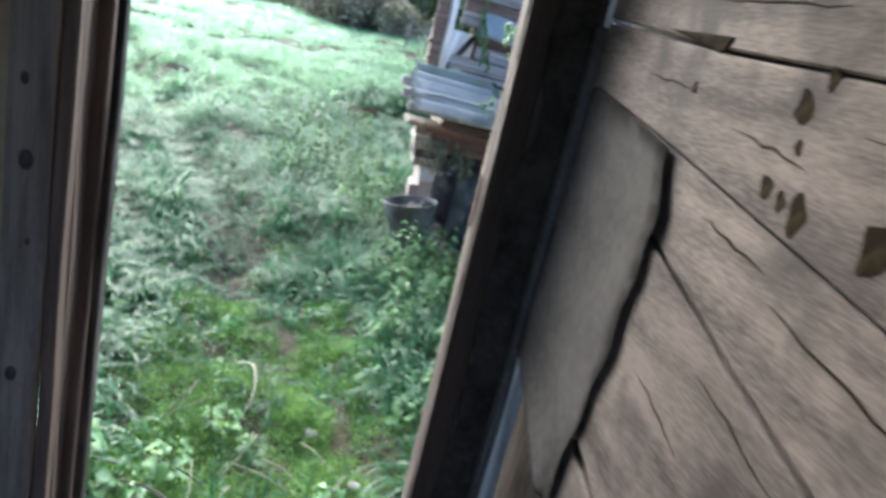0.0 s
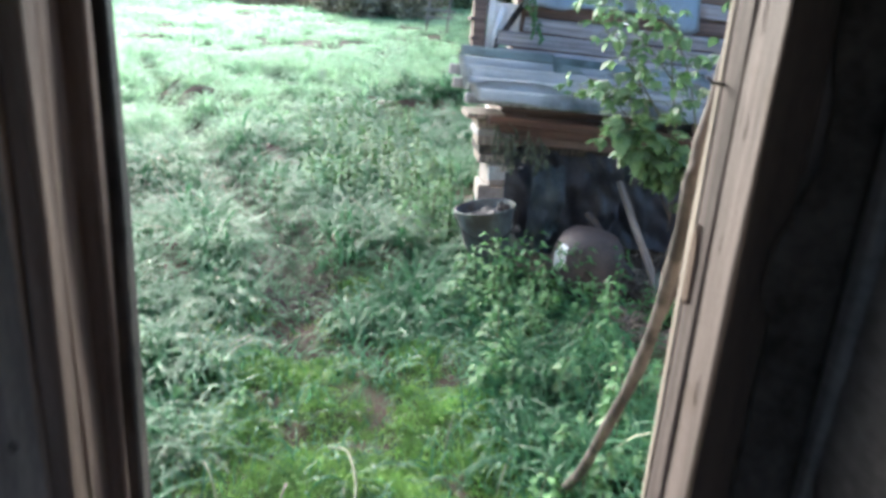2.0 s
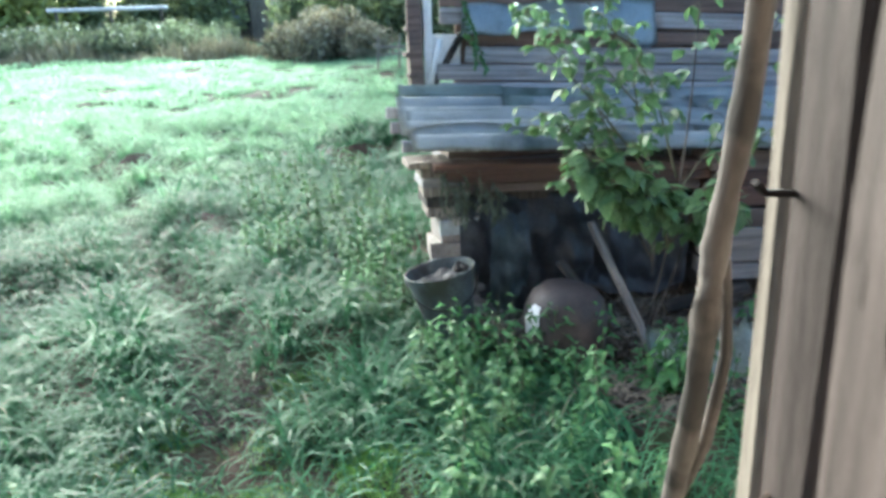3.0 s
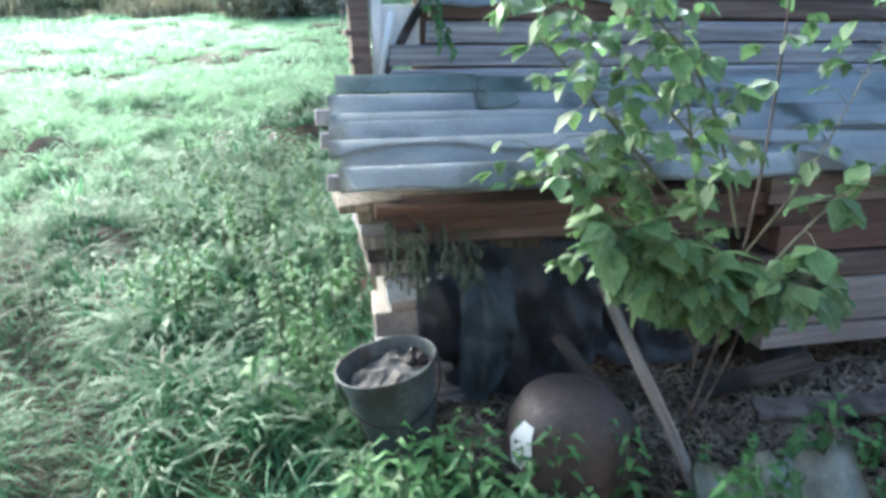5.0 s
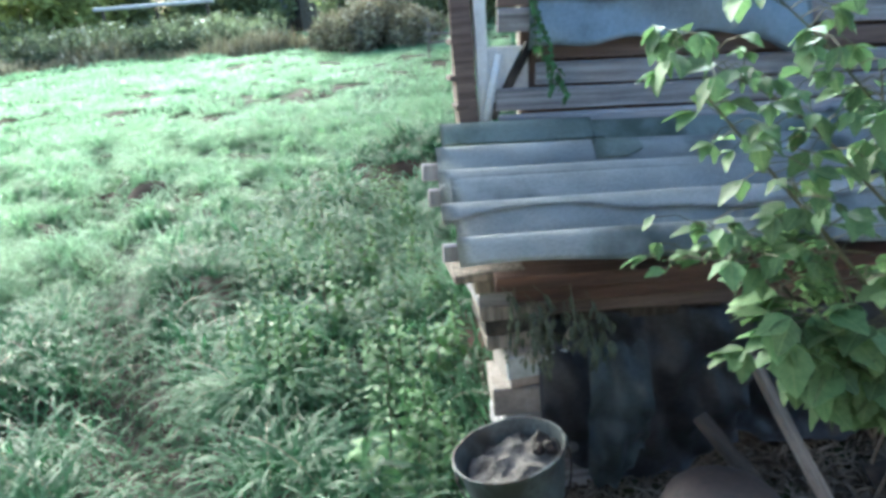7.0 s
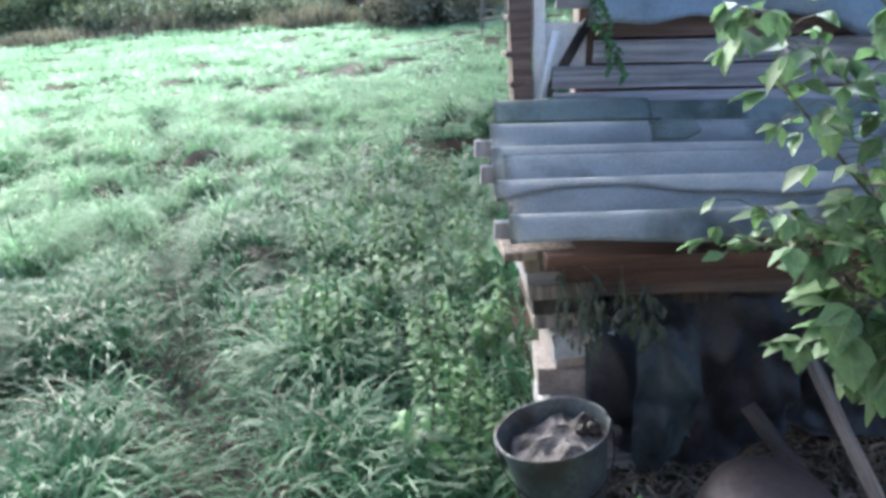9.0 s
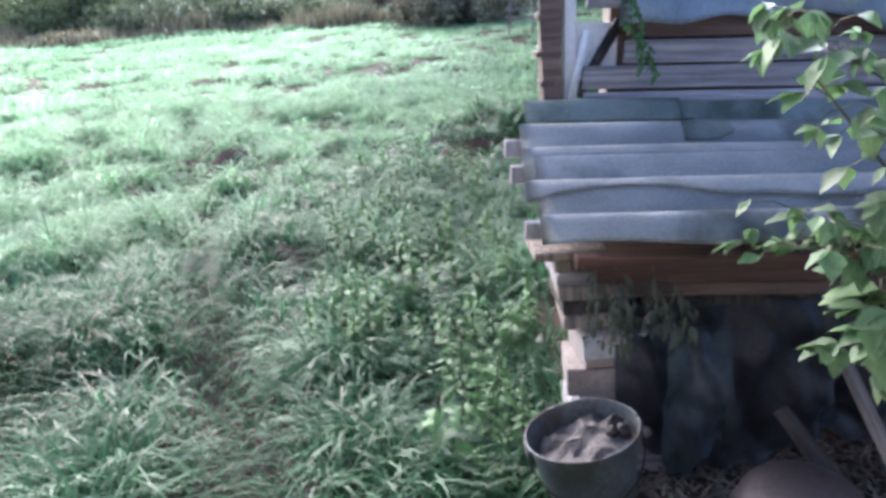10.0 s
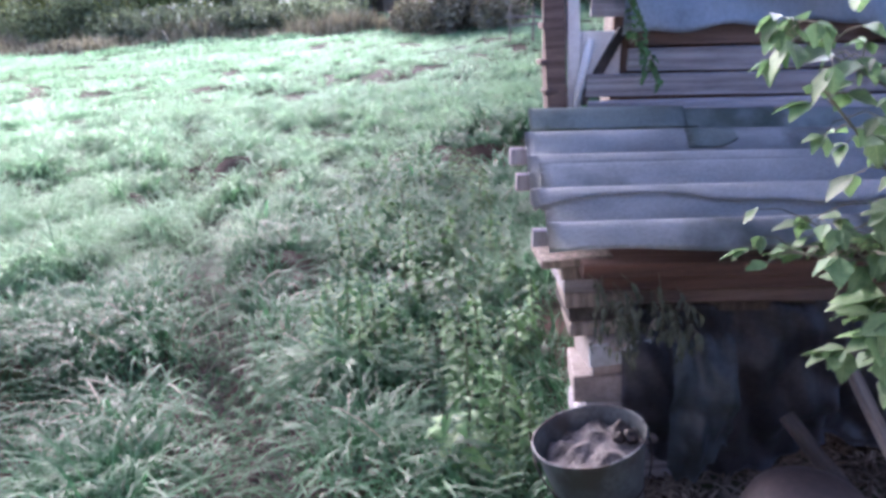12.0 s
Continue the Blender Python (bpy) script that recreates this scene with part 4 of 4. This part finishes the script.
def loose_board(label, a, b, w, h, material, roll=0.0):
    a, b = Vector(a), Vector(b)
    d = b - a
    m = Matrix.Translation((a + b) / 2) @ d.to_track_quat("Z", "Y").to_matrix().to_4x4() @ pose(0, 0, 0, 0, 0, roll)
    ob = new("loose_plank", finish(board((w, h, d.length), cuts=5, wear=0.003), "loose_plank", material))
    ob.matrix_basis = m
    return tagged(ob, label, "plank")


loose_board("pale grey narrow plank leaning on the timber pile", (1.685, 3.78, -0.06), (1.56, 4.31, 0.47), 0.042, 0.02, M_grey_wood, 12)
loose_board("short rotten brown plank leaning against the film", (1.6, 4.06, 0.03), (1.42, 4.34, 0.28), 0.065, 0.022, M_rotten, 15)
loose_board("long brown plank lying on the ground by the pile", (2.05, 4.12, 0.02), (2.75, 3.95, 0.05), 0.1, 0.025, M_bark, 10)
loose_board("broken brown board lying askew on the ground", (1.95, 4.3, 0.01), (2.35, 4.24, 0.1), 0.07, 0.022, M_dark_wood, 30)
loose_board("weathered grey board end lying by the pile", (2.3, 3.75, 0.02), (2.9, 4.15, 0.05), 0.12, 0.025, M_brown_board, 0)
loose_board("grey board ends sticking out beside the pile", (0.72, 5.12, 0.925), (1.3, 5.14, 0.895), 0.06, 0.025, M_siding, 90)
loose_board("grey board ends sticking out beside the pile", (0.725, 4.98, 0.865), (1.3, 5.0, 0.835), 0.06, 0.025, M_siding, 90)

loose_board("short grey board end under the lowest roof sheet", (0.703, 4.37, 0.87), (1.2, 4.38, 0.845), 0.05, 0.022, M_siding, 90)

# broken piece of corrugated sheet standing in the weeds
bm = bmesh.new()
rows = []
for i in range(25):
    x = 1.56 + 0.5 * i / 24
    row = []
    for j in range(7):
        v = j / 6
        top = 0.17 + 0.02 * math.sin(i * 0.7) + 0.02 * math.sin(i * 1.9)
        row.append(bm.verts.new((x, 3.5 + 0.022 * math.sin(i * 0.9) + 0.2 * v, -0.05 + (top + 0.05) * v)))
    rows.append(row)
for i in range(24):
    for j in range(6):
        bm.faces.new((rows[i][j], rows[i + 1][j], rows[i + 1][j + 1], rows[i][j + 1]))
bmesh.ops.solidify(bm, geom=list(bm.faces), thickness=0.008)
tagged(new("sheet_fragment", finish(bm, "sheet_fragment", M_lichen, True)), "broken pale green-grey corrugated sheet standing in weeds", "roof sheet")


# dark heap and a short peg in the corner of the hut
bm = bmesh.new()
bmesh.ops.create_icosphere(bm, subdivisions=3, radius=0.3)
for v in bm.verts:
    k = 1 + 0.25 * noise.noise(v.co * 5) + 0.12 * noise.noise(v.co * 13)
    v.co = Vector((v.co.x * 1.3 * k, v.co.y * 0.55 * k, max(-0.22, v.co.z * 0.85 * k)))
sack = new("sack", finish(bm, "sack", M_film, True))
sack.matrix_basis = at(-0.85, 1.12, 0.2)
tagged(sack, "crumpled black sack on the floor by the wall", "sack")
tagged(new("peg", finish(tube(bmesh.new(), [(-0.475, 1.33, -0.02), (-0.472, 1.325, 0.3), (-0.47, 1.32, 0.535)], [0.012, 0.011, 0.01], 8), "peg", M_grey_wood, True)), "short grey stick standing against the wall", "stick")


# ---- plants ----
LEAVES = [leaf_mesh("leaf", M_leaf, 0.12, 0.085, 0.18, 0.22, 0.06), leaf_mesh("leaf", M_leaf, 0.085, 0.058, 0.25, 0.2, 0.08), leaf_mesh("leaf", M_leaf, 0.06, 0.038, 0.3, 0.3, 0.1)]


def build_shrub():
    rng = random.Random(11)
    sh = thing("shrub", "young ash-leaved shrub with large drooping green leaves", "shrub", at(0.085, 0, -0.04))
    base = (1.62, 4.05, -0.03)
    stems = [
        ([base, (1.655, 3.9, 0.5), (1.67, 3.82, 1.0), (1.68, 3.8, 1.5), (1.69, 3.8, 2.0)], 0.0055, 18, (1, 2), 0.6),
        ([(1.655, 3.9, 0.5), (1.55, 3.84, 0.78), (1.36, 3.79, 1.02), (1.2, 3.77, 1.2), (1.06, 3.76, 1.36)], 0.007, 40, (1, 1, 2), 0.12),
        ([(1.66, 3.87, 0.72), (1.8, 3.8, 1.0), (1.93, 3.79, 1.28), (2.02, 3.79, 1.42)], 0.003, 18, (1, 2), 0.25),
        ([(1.63, 3.98, 0.4), (1.5, 3.82, 0.72), (1.36, 3.76, 0.86), (1.22, 3.73, 0.93)], 0.005, 26, (0, 0, 1), 0.3),
        ([(1.63, 3.98, 0.35), (1.55, 3.82, 0.66), (1.42, 3.74, 0.78)], 0.005, 24, (0, 0, 1), 0.45),
        ([(1.64, 3.95, 0.45), (1.76, 3.82, 0.66), (1.88, 3.8, 0.66)], 0.005, 22, (0, 0, 1), 0.3),
        ([(1.66, 3.85, 0.62), (1.86, 3.8, 0.88), (2.08, 3.8, 1.02)], 0.005, 12, (0, 1), 0.25),
        ([(1.55, 3.84, 0.78), (1.42, 3.74, 1.12), (1.36, 3.72, 1.4)], 0.005, 22, (1, 1, 2), 0.2),
        ([(1.36, 3.79, 1.02), (1.16, 3.76, 1.03), (1.02, 3.75, 1.06)], 0.004, 18, (1, 2), 0.1),
        ([(1.6, 3.95, 0.45), (1.4, 3.88, 0.78), (1.22, 3.85, 1.0), (1.08, 3.84, 1.1)], 0.005, 36, (1, 1, 2), 0.2),
        ([(1.66, 3.87, 0.8), (1.5, 3.8, 1.18), (1.32, 3.78, 1.4), (1.16, 3.78, 1.55)], 0.005, 30, (1, 2), 0.2),
        ([(1.5, 3.84, 0.62), (1.38, 3.76, 0.9), (1.22, 3.74, 1.2)], 0.005, 26, (1, 2), 0.2),
        ([(1.42, 3.74, 1.12), (1.25, 3.76, 1.3), (1.1, 3.78, 1.4), (0.99, 3.79, 1.46)], 0.004, 26, (1, 2), 0.2),
        ([(1.52, 3.86, 0.6), (1.34, 3.8, 0.78), (1.17, 3.78, 0.86)], 0.004, 24, (0, 1, 1), 0.3),
        ([base, (1.72, 3.96, 0.35), (1.74, 3.9, 0.62)], 0.006, 6, (1, 1), 0.75),
    ]
    for pts, r, n, kinds, start in stems:
        P = smooth_points(pts, 8)
        part("stem", tube(bmesh.new(), P, [r * (1 - 0.7 * i / len(P)) for i in range(len(P))], 7), M_bark if pts[0][2] < 0.5 else M_stem, sh, smooth=True)
        n = round(n * (1.4 if 0 in kinds else 1.2))
        for k in range(n):
            u = start + (1 - start) * (k + rng.random()) / n
            p = P[min(len(P) - 1, int(u * (len(P) - 1)))]
            az = rng.uniform(0, 360)
            L = rng.uniform(0.03, 0.11)
            off = Vector((math.cos(radians(az)) * L, math.sin(radians(az)) * L * 0.8 - 0.02, rng.uniform(-0.02, 0.05)))
            q = p + off
            part("stalk", tube(bmesh.new(), [p, p + off * 0.55 + Vector((0, 0, 0.012)), q], 0.0012, 4), M_stem, sh)
            for s in range(rng.choice((2, 3, 3))):
                ob = new("leaf", LEAVES[rng.choice(kinds)])
                ob.parent = sh
                head_ = az - 90 + (s - 1) * rng.uniform(35, 70)
                sc = rng.uniform(0.5, 0.95) if 0 in kinds else rng.uniform(0.45, 0.85)
                turn = Euler((radians(rng.uniform(-60, 5)), radians(rng.uniform(-30, 30)), radians(head_)), "YXZ").to_matrix().to_4x4()
                ob.matrix_basis = Matrix.Translation(q) @ turn @ Matrix.Scale(sc, 4)


build_shrub()


def weed_mesh(name, rng, height, n, size, material, slim=0.6):
    """A low leafy plant: pairs of leaves up a short stem, joined."""
    V, F = [], []
    for k in range(n):
        u = (k + 1) / n
        az, pitch = k * 2.4 + rng.uniform(-0.4, 0.4), rng.uniform(-0.5, 0.5)
        L, W = size * rng.uniform(0.7, 1.2) * (1.15 - 0.5 * u), size * slim * rng.uniform(0.7, 1.1) * (1.15 - 0.5 * u)
        o = Vector((0.02 * math.sin(az), 0.02 * math.cos(az), height * u))
        d = Vector((math.cos(az) * math.cos(pitch), math.sin(az) * math.cos(pitch), math.sin(pitch)))
        sd = Vector((-math.sin(az), math.cos(az), 0.0))
        i = len(V)
        V += [o, o + d * L * 0.35 + sd * W * 0.45 + Vector((0, 0, 0.01)), o + d * L * 0.4, o + d * L * 0.35 - sd * W * 0.45 + Vector((0, 0, 0.01)),
              o + d * L * 0.7 + sd * W * 0.3 - Vector((0, 0, L * 0.1)), o + d * L * 0.72 - Vector((0, 0, L * 0.12)), o + d * L * 0.7 - sd * W * 0.3 - Vector((0, 0, L * 0.1)), o + d * L - Vector((0, 0, L * 0.3))]
        F += [(i, i + 2, i + 1), (i, i + 3, i + 2), (i + 1, i + 2, i + 5, i + 4), (i + 2, i + 3, i + 6, i + 5), (i + 4, i + 5, i + 7), (i + 5, i + 6, i + 7)]
    me = mesh_from(name, [tuple(v) for v in V], F, material)
    me.shade_smooth()
    return me


def build_weeds():
    rng = random.Random(5)
    kinds = []
    for k, (h, n, size, slim, label) in enumerate(((0.2, 16, 0.085, 0.6, "leafy green nettle-like weed growing from the ground"), (0.12, 14, 0.06, 0.7, "low bright green broad-leaved weed"), (0.28, 22, 0.075, 0.4, "taller narrow-leaved green weed"))):
        w = thing("weed", label, "weed", at(0.9, 3.3 + 0.1 * k, -0.03), "weeds by the path and pile")
        f = new("foliage", weed_mesh("foliage", rng, h, n, size, M_weed, slim))
        f.parent = w
        part("stem", tube(bmesh.new(), [(0, 0, 0), (0.008, 0.004, h * 0.5), (0, 0, h)], [0.003, 0.0025, 0.0015], 5), M_stem, w)
        kinds.append(w)
    spots = [(0.7, 1.75, 3.15, 3.85, 44, (0, 0, 1, 2)), (0.55, 1.3, 2.2, 3.2, 40, (1, 1, 1, 0)), (-0.9, -0.25, 1.75, 3.2, 24, (1, 1, 0)), (-0.2, 0.85, 5.2, 8.8, 150, (0, 0, 1, 2)), (0.6, 1.3, 3.5, 3.98, 26, (0, 2)), (1.8, 2.6, 3.2, 3.9, 22, (0, 1)),
             (-0.2, 0.6, 1.7, 2.2, 6, (1,)), (0.4, 0.74, 4.4, 5.4, 26, (0, 2)), (0.72, 1.2, 3.78, 3.95, 12, (0, 2, 1))]
    for x0, x1, y0, y1, n, ks in spots:
        for _ in range(n):
            x, y, s = rng.uniform(x0, x1), rng.uniform(y0, y1), rng.uniform(0.7, 1.3)
            c = copy_thing(kinds[rng.choice(ks)], at(x, y, float(ground_z(x, y)) - 0.01, rng.uniform(-8, 8), rng.uniform(-8, 8), rng.uniform(0, 360)))
            c.scale = (s, s, s)


build_weeds()


def build_vines():
    rng = random.Random(3)
    lm = [leaf_mesh("leaf", M_weed, 0.036, 0.025, 0.3, 0.3), leaf_mesh("leaf", M_herb, 0.034, 0.012, 0.3, 0.5)]
    v = thing("vine", "thin green vine hanging down the plank wall", "vine")
    for x0, z0, x1, z1 in ((1.2, 1.75, 1.24, 1.3), (1.24, 1.5, 1.3, 1.12), (1.26, 1.3, 1.36, 1.08)):
        P = smooth_points([(x0, 5.52, z0), ((x0 + x1) / 2 + 0.02, 5.5, (z0 + z1) / 2), (x1, 5.49, z1)], 8)
        part("stem", tube(bmesh.new(), P, 0.002, 5), M_stem, v)
        for p in P:
            for _ in range(2):
                ob = new("leaf", lm[0])
                ob.parent = v
                ob.matrix_basis = Matrix.Translation(p) @ Euler((radians(rng.uniform(-80, -10)), 0, radians(rng.uniform(0, 360))), "YXZ").to_matrix().to_4x4()
    d = thing("drooping_herb", "dull green feathery herb drooping under the sheets", "herb")
    for _ in range(22):
        x = rng.uniform(0.79, 1.14)
        z = 0.76 - 0.1 * rng.random() - 0.08 * (x > 0.95) * rng.random()
        y = 4.34 - 0.04 * rng.random()
        P = smooth_points([(x, 4.36, z), (x + rng.uniform(-0.03, 0.05), y, z - 0.05), (x + rng.uniform(-0.05, 0.07), y - 0.02, z - rng.uniform(0.07, 0.14))], 4)
        part("stem", tube(bmesh.new(), P, 0.0015, 4), M_stem, d)
        for p in P[2:]:
            for _ in range(2):
                ob = new("leaf", lm[1])
                ob.parent = d
                ob.matrix_basis = Matrix.Translation(p) @ Euler((radians(rng.uniform(-80, -20)), 0, radians(rng.uniform(0, 360))), "YXZ").to_matrix().to_4x4()


build_vines()


def build_litter():
    rng = random.Random(8)
    P = smooth_points([(0.06, 2.62, 0.0), (0.12, 2.5, 0.06), (0.14, 2.32, 0.05), (0.1, 2.2, 0.0)], 8)
    tagged(new("dry_stalk", finish(tube(bmesh.new(), P, 0.005, 6), "dry_stalk", M_grass_dry, True)), "curved pale dry stalk lying on the moss", "stalk")
    for k in range(22):
        x, y, a, L = rng.uniform(-0.35, 0.6), rng.uniform(1.6, 2.15), rng.uniform(0, math.tau), rng.uniform(0.1, 0.3)
        z = float(ground_z(x, y)) + 0.045
        Q = [(x, y, z), (x + L * 0.5 * math.cos(a) + 0.01, y + L * 0.5 * math.sin(a), z + 0.012), (x + L * math.cos(a), y + L * math.sin(a), z + 0.004)]
        tagged(new("twig", finish(tube(bmesh.new(), smooth_points(Q, 4), rng.uniform(0.002, 0.005), 5), "twig", M_bark if k % 2 else M_grass_dry, True)), "thin dry twig lying before the doorway", "twig", "twigs before the doorway")
    for x, y, s in ((0.35, 2.2, 0.024), (-0.12, 1.75, 0.026), (0.5, 1.95, 0.02), (-0.95, 13.2, 0.05), (0.62, 6.6, 0.06)):
        bm = bmesh.new()
        bmesh.ops.create_icosphere(bm, subdivisions=2, radius=s)
        for v in bm.verts:
            v.co = Vector((v.co.x * rng.uniform(0.9, 1.2), v.co.y * rng.uniform(0.8, 1.1), v.co.z * 0.5 * rng.uniform(0.8, 1.2)))
        ob = new("stone", finish(bm, "stone", M_stone, True))
        ob.matrix_basis = at(x, y, float(ground_z(np.array(x), np.array(y))) + s * 0.3)
        tagged(ob, "small pale stone lying in the grass", "stone", "stones in the grass")

    rg = np.random.default_rng(3)
    n = 15000
    x, y = rg.uniform(1.0, 3.4, n), rg.uniform(3.3, 4.8, n)
    sheet_of_blades("leaf_litter", "dark dead leaves and stalks on the ground by the pile", "litter", M_litter,
                    [blades(rg, x, y, rg.uniform(0.03, 0.12, n), rg.uniform(0.005, 0.018, n), 1.4, 3, 0.7)])


build_litter()


# ---- the far edge of the field ----
def leaf_cloud(name, label, category, cx, cy, sx, sy, h, n, size, material, seed, low=0.0):
    """Scrub: many small leaves in overlapping lumps, thin at the rim, on a few stems."""
    rng = np.random.default_rng(seed)
    lumps = max(6, int(sx * 4.5))
    lx, ly = rng.uniform(-0.5, 0.5, lumps) * sx, rng.uniform(-0.5, 0.5, lumps) * sy
    lh = h * rng.uniform(0.35, 1.0, lumps) ** 0.9
    lr = rng.uniform(0.25, 0.6, lumps) * min(1.6, max(sy, h * 0.6))
    k = rng.integers(0, lumps, n)
    d = rng.normal(0, 1, (n, 3))
    d /= np.linalg.norm(d, axis=1)[:, None]
    r = rng.uniform(0.3, 1.25, n) ** 0.7
    z = lh[k] * 0.5 + d[:, 2] * lh[k] * 0.5 * r
    P = np.stack([cx + lx[k] + d[:, 0] * lr[k] * r, cy + ly[k] + d[:, 1] * lr[k] * r, z], -1)
    P[:, 2] += ground_z(P[:, 0], P[:, 1]) + low
    a, b = rng.normal(0, 1, (n, 3)), rng.normal(0, 1, (n, 3))
    a /= np.linalg.norm(a, axis=1)[:, None]
    b -= a * (a * b).sum(1)[:, None]
    b /= np.linalg.norm(b, axis=1)[:, None]
    s = size * rng.uniform(0.5, 1.4, n)[:, None]
    W = np.stack([P - a * s, P + b * s * 0.45, P + a * s, P - b * s * 0.45], 1).reshape(-1, 3)
    F = (np.arange(n) * 4)[:, None] + np.arange(4)
    th = thing(name, label, category)
    cr = new("crown", mesh_from("crown", W.tolist(), F.tolist(), material))
    cr.parent = th
    for i in range(min(lumps, 9)):
        gx, gy = cx + lx[i], cy + ly[i]
        g = float(ground_z(np.array(gx), np.array(gy)))
        part("stem", tube(bmesh.new(), [(gx, gy, g - 0.05), (gx + 0.1, gy, g + lh[i] * 0.4), (gx + 0.05 * i, gy, g + lh[i] * 0.8)], [0.05, 0.035, 0.015], 6), M_bark, th)
    return th


leaf_cloud("bush", "wide low dark green bush at the field's far edge", "bush", -7.5, 31.0, 8.0, 3.4, 1.3, 13000, 0.08, M_hedge_dark, 1)
leaf_cloud("bush", "low dark green bush at the field's far edge", "bush", -4.2, 30.6, 3.8, 2.8, 1.4, 8000, 0.08, M_hedge_dark, 2)
leaf_cloud("bush", "pale reedy green scrub at the field's far edge", "bush", -13.5, 31.5, 6.0, 2.0, 1.9, 11000, 0.1, M_hedge, 3)
leaf_cloud("bush", "grey-brown bush beside the gap in the hedge", "bush", 1.0, 25.0, 3.0, 2.4, 1.5, 12000, 0.08, M_hedge_d, 4)
leaf_cloud("bush", "tall green bush behind the brown one", "bush", 2.6, 32.5, 5.5, 2.0, 3.6, 6500, 0.15, M_hedge, 5)
leaf_cloud("bush", "tall yellow-green thicket behind the field", "bush", -13.5, 35.5, 9.0, 2.4, 4.6, 16000, 0.2, M_hedge_y, 6)
leaf_cloud("bush", "tall green thicket behind the long white bar", "bush", -6.4, 38.0, 8.0, 2.4, 5.5, 8000, 0.18, M_hedge, 7)
leaf_cloud("bush", "tall green trees closing the far side", "bush", 8.0, 37.0, 10.0, 3.0, 6.0, 9000, 0.2, M_hedge, 8)
leaf_cloud("bush", "tall green trees closing the far side", "bush", -24.0, 38.0, 14.0, 3.0, 6.0, 9000, 0.22, M_hedge, 9)
leaf_cloud("bush", "tall pale green trees behind the barn", "bush", -1.5, 44.0, 16.0, 3.0, 8.0, 9000, 0.25, M_hedge_y, 10)

rg = np.random.default_rng(12)
n = 9000
x = rg.uniform(-20, 3.4, n)
y = 28.6 + rg.normal(0, 0.6, n) + 0.8 * np.sin(x * 0.7)
tall = 0.25 + 0.75 * lattice(x, y, 0.9, 6) ** 2
sheet_of_blades("dry_reed", "tan dry reeds and grass before the far bushes", "reeds", M_hedge_d,
                [blades(rg, x, y, tall * rg.uniform(0.5, 1.2, n), rg.uniform(0.02, 0.05, n), 0.1, 3, 0.5)])

barn = thing("barn", "small grey weathered wooden barn with a dark door", "barn", at(-2.2, 38.5, 0.2))
part("wall", board((3.1, 3.0, 3.6), at(0, 1.5, 1.8), bevel=0.02), M_barn, barn)
part("roof", board((3.5, 2.2, 0.1), at(0, 0.6, 4.0, 28, 0, 0)), M_dark_wood, barn)
part("roof", board((3.5, 2.2, 0.1), at(0, 2.5, 4.0, -28, 0, 0)), M_dark_wood, barn)
part("door", board((0.55, 0.06, 1.9), at(0.35, -0.02, 0.95)), M_dark_wood, barn)
part("board", board((0.9, 0.05, 0.2), at(0.1, -0.03, 2.15, 0, -14, 0)), M_white, barn, "pale loose board")
part("side_door", board((0.9, 0.06, 2.6), at(1.0, -0.02, 1.3)), M_grey_wood, barn)

# white bar on made-up posts stands in for a distant pale roof edge
rail = thing("rail_fence", "long white bar standing in for a pale roof edge behind the hedge", "rail")
part("rail", tube(bmesh.new(), [(-8.6, 32.6, 1.83), (-6.4, 32.6, 1.83), (-4.35, 32.6, 1.82)], 0.075, 8), M_white, rail, smooth=True)
for x in (-8.3, -6.4, -4.6):
    part("post", board((0.1, 0.1, 1.95), at(x, 32.6, 0.9)), M_dark_wood, rail)

tr = thing("trestle", "small grey wooden trestle standing in the field", "trestle", at(2.42, 20.2, 0.08) @ Matrix.Scale(0.7, 4))
for x in (-0.3, 0.45):
    part("leg", board((0.06, 0.06, 1.15), at(x, 0, 0.55, 0, 4, 0)), M_grey_wood, tr)
part("beam", board((1.1, 0.07, 0.07), at(0.1, -0.06, 0.75, 0, 3, 0)), M_grey_wood, tr)
part("beam", board((0.9, 0.06, 0.06), at(0.15, -0.06, 0.5, 0, -2, 0)), M_grey_wood, tr)

# unseen tall trees beyond the pile, added to keep the sun off the yard
for x, y, h, s in ((10.0, 33, 20, 21), (14.5, 32, 21, 22), (19, 30, 20, 23), (24, 27, 20, 24), (29, 23, 20, 25)):
    leaf_cloud("tree", "tall dense green tree added out of view to shade the yard", "tree", x, y, 6.0, 5.0, h, 12000, 0.5, M_hedge, s)
